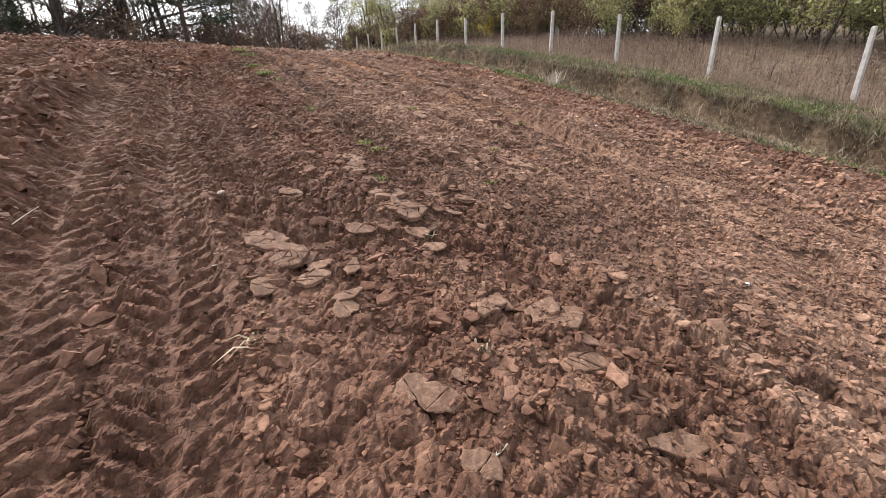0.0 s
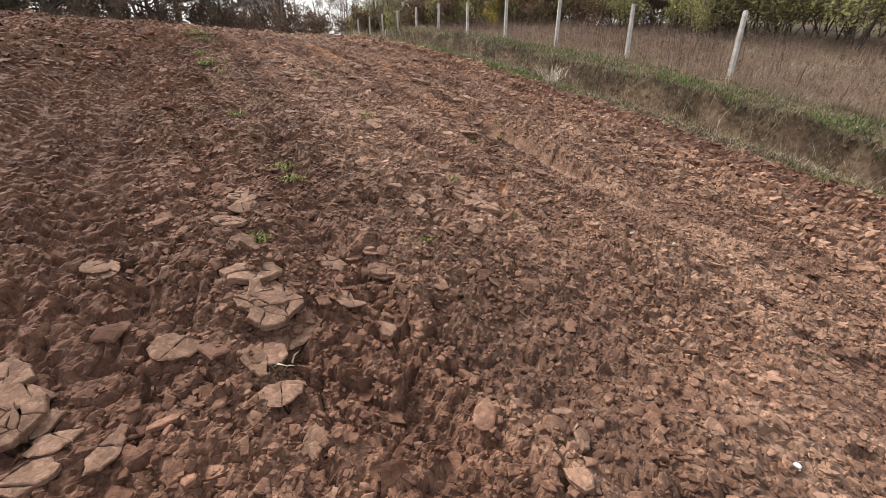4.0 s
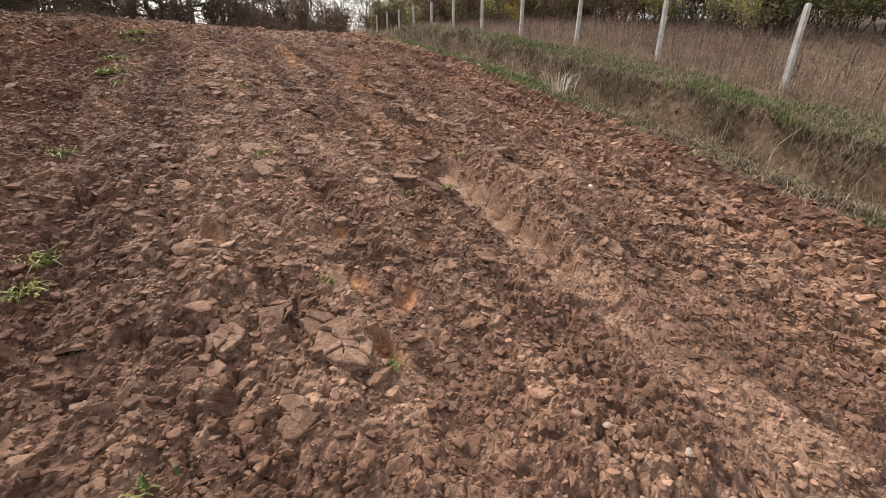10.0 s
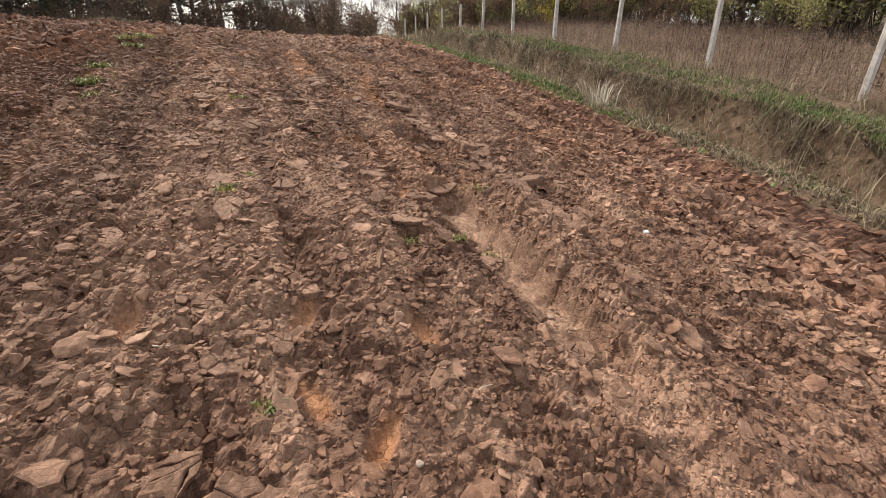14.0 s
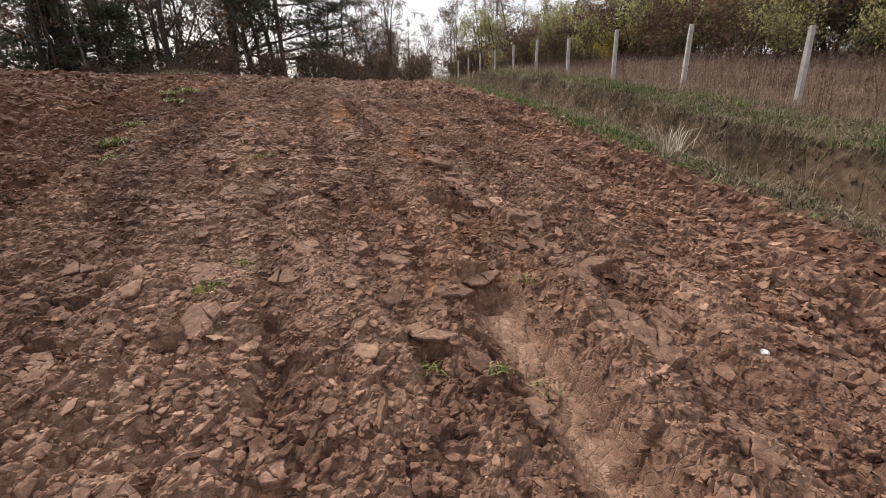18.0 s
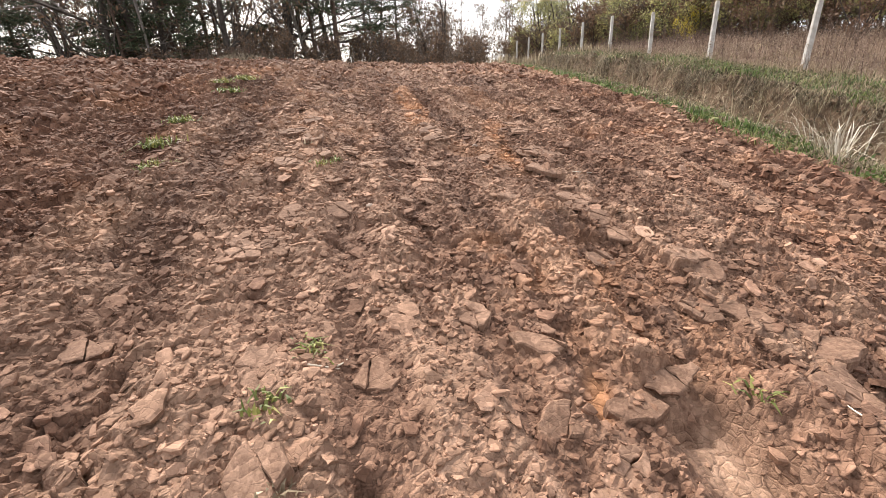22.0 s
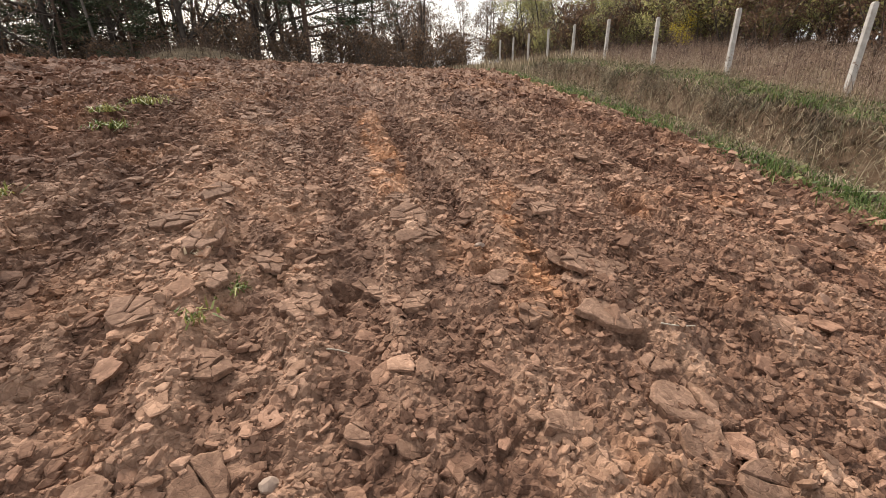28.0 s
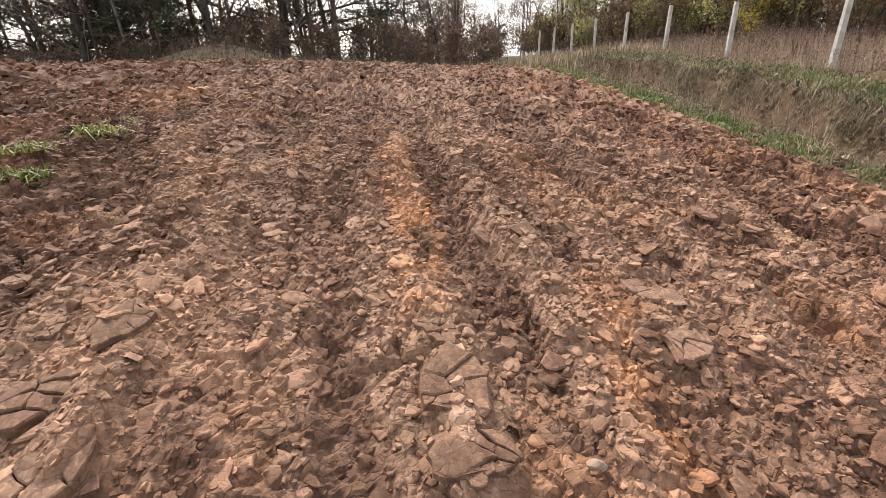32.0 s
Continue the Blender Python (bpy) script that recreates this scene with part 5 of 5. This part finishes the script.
for i in range(110):
    x, y = rc.uniform(-3.4, 2.4), rc.uniform(5.2, 17.0)
    if float(soil_zone(np.array([x]), np.array([y]))[0, 2]) < 0.2 or abs(x - float(rut_x(y))) < 0.2 and y < 10.2 or float(in_prints(np.array(x), np.array(y))) > 0.1:
        continue
    crust(x, y, rc.uniform(0.06, 0.14), 100, 0.010, 7)


def stone_mesh(seed, mat):
    bm = bmesh.new()
    bmesh.ops.create_icosphere(bm, subdivisions=2, radius=1.0)
    o = Vector((seed * 3.7, 1.1, 0))
    for v in bm.verts:
        v.co *= 0.85 + 0.45 * noise.noise(v.co * 0.9 + o)
        v.co.z *= 0.62
    me = bpy.data.meshes.new("stone")
    bm.to_mesh(me)
    bm.free()
    me.materials.append(mat)
    return me


for i, (x, y, size) in enumerate(((1.86, 9.32, 0.035), (-0.61, 4.87, 0.024), (-3.86, 6.75, 0.04), (-1.42, 7.65, 0.028), (0.70, 8.62, 0.028), (-0.3, 7.7, 0.02), (1.1, 6.9, 0.02), (-0.62, 7.0, 0.018), (-2.9, 12.9, 0.03), (2.19, 8.32, 0.022), (-0.38, 7.59, 0.02), (-1.04, 11.76, 0.042), (-0.11, 13.34, 0.035), (0.62, 8.56, 0.035), (0.77, 8.50, 0.022), (0.22, 6.77, 0.022), (0.51, 6.59, 0.026))):
    ob = new("stone", stone_mesh(i, M_STONE if i > 1 else M_WHITE_STONE))
    ob.matrix_world = pose(x, y, float(surface(np.array(x), np.array(y))) + size * 0.35, 0, 0, rc.uniform(0, 360)) @ Matrix.Diagonal((size, size * rc.uniform(0.7, 1), size, 1))
    tagged(ob, "small pale stone lying on the ploughed soil", "stone", "pale stones on the field")


def weed(x, y, n, size, mat=None, label="small tuft of fresh green weed among the clods"):
    rw = np.random.RandomState(int(abs(x * 1000 + y * 77)) % 99999)
    p = rw.randn(n, 3) * [size * 0.35, size * 0.35, 0]
    v, t, q = blades(rw, p * 1.1, size * (0.2 + 0.45 * rw.rand(n)), 0.004 + 0.005 * rw.rand(n), 1.2 * rw.randn(n), 0.45)
    ob = new("weed_tuft", mesh_from("weed_tuft", v, [t, q], [mat or M_WEED]))
    ob.matrix_world = pose(x, y, float(surface(np.array(x), np.array(y))))
    return tagged(ob, label, "weed", "weeds on the field")


for x, y, n, size in ((-2.36, 8.44, 40, 0.09), (-2.31, 8.1, 36, 0.08), (-2.76, 9.97, 36, 0.10), (-1.53, 6.88, 9, 0.06), (-3.40, 16.1, 90, 0.14), (-3.6, 16.7, 60, 0.12), (-3.3, 15.2, 70, 0.13),
                      (-3.45, 15.5, 50, 0.12), (-3.1, 12.95, 90, 0.14), (-3.25, 13.7, 60, 0.12), (-2.9, 12.4, 50, 0.12), (-1.15, 10.23, 22, 0.08), (-1.22, 9.89, 22, 0.07), (-0.85, 8.0, 16, 0.05),
                      (-0.6, 7.3, 14, 0.05), (-1.5, 12.9, 20, 0.08), (-1.55, 12.55, 22, 0.08), (0.55, 9.3, 14, 0.06), (0.3, 9.2, 16, 0.06), (-0.05, 9.35, 20, 0.07), (0.7, 10.0, 10, 0.06), (-2.6, 7.0, 26, 0.07)):
    weed(x, y, int(n * 1.8), size * 1.45)
for x, y, n, size in ((-2.9, 5.0, 60, 0.10), (-3.75, 5.1, 16, 0.09), (-2.75, 4.75, 26, 0.08), (-1.75, 13.1, 30, 0.09), (-1.1, 9.6, 24, 0.08), (-2.6, 5.9, 24, 0.08)):
    weed(x, y, n, size, M_DRY, "wisp of dry straw caught between the clods")


# ---- straws and twigs lying on the soil ----
def straw(x, y, length, turn, mat, label):
    """A thin dry stem, slightly bent, lying on the clods."""
    r = random.Random(int(abs(x * 911 + y * 37)))
    n = 7
    px = [(i / (n - 1) - 0.5) * length for i in range(n)]
    c, d = math.cos(radians(turn)), math.sin(radians(turn))
    bend = r.uniform(-0.12, 0.12) * length
    pts = []
    for i, u in enumerate(px):
        w = bend * (1 - (2 * u / length) ** 2)
        ax, ay = x + u * c - w * d, y + u * d + w * c
        pts.append((ax, ay, float(surface(np.array(ax), np.array(ay)))))
    zs = [p[2] for p in pts]
    lift = np.linspace(zs[0], zs[-1], n)
    lift = lift + max(0.0, max(z - q for z, q in zip(zs, lift))) * 0.7 + 0.006
    P = np.array([(p[0] - x, p[1] - y, q - lift[n // 2]) for p, q in zip(pts, lift)])
    v, q = tube(P, np.linspace(0.0042, 0.0022, n), 5)
    ob = new("straw", mesh_from("straw", v, [q], [mat], None, True))
    ob.matrix_world = pose(x, y, float(lift[n // 2]))
    return tagged(ob, label, "straw", "straws lying on the field")


for x, y, length, turn in ((-4.95, 6.59, 0.22, 68), (-3.86, 5.9, 0.12, 40), (-3.92, 5.84, 0.10, 120), (-2.97, 4.21, 0.13, 55), (-2.94, 4.24, 0.10, 20), (0.77, 8.32, 0.13, 55), (0.77, 12.52, 0.17, -8),
                           (-1.84, 8.11, 0.10, -30), (-1.06, 10.1, 0.12, 8), (-1.0, 10.16, 0.08, 70), (0.06, 8.0, 0.09, 30), (-1.3, 8.4, 0.08, -15), (0.9, 9.8, 0.12, 75), (-0.9, 12.4, 0.10, 25)):
    straw(x, y, length, turn, M_STRAW, "thin pale straw lying on the clods")
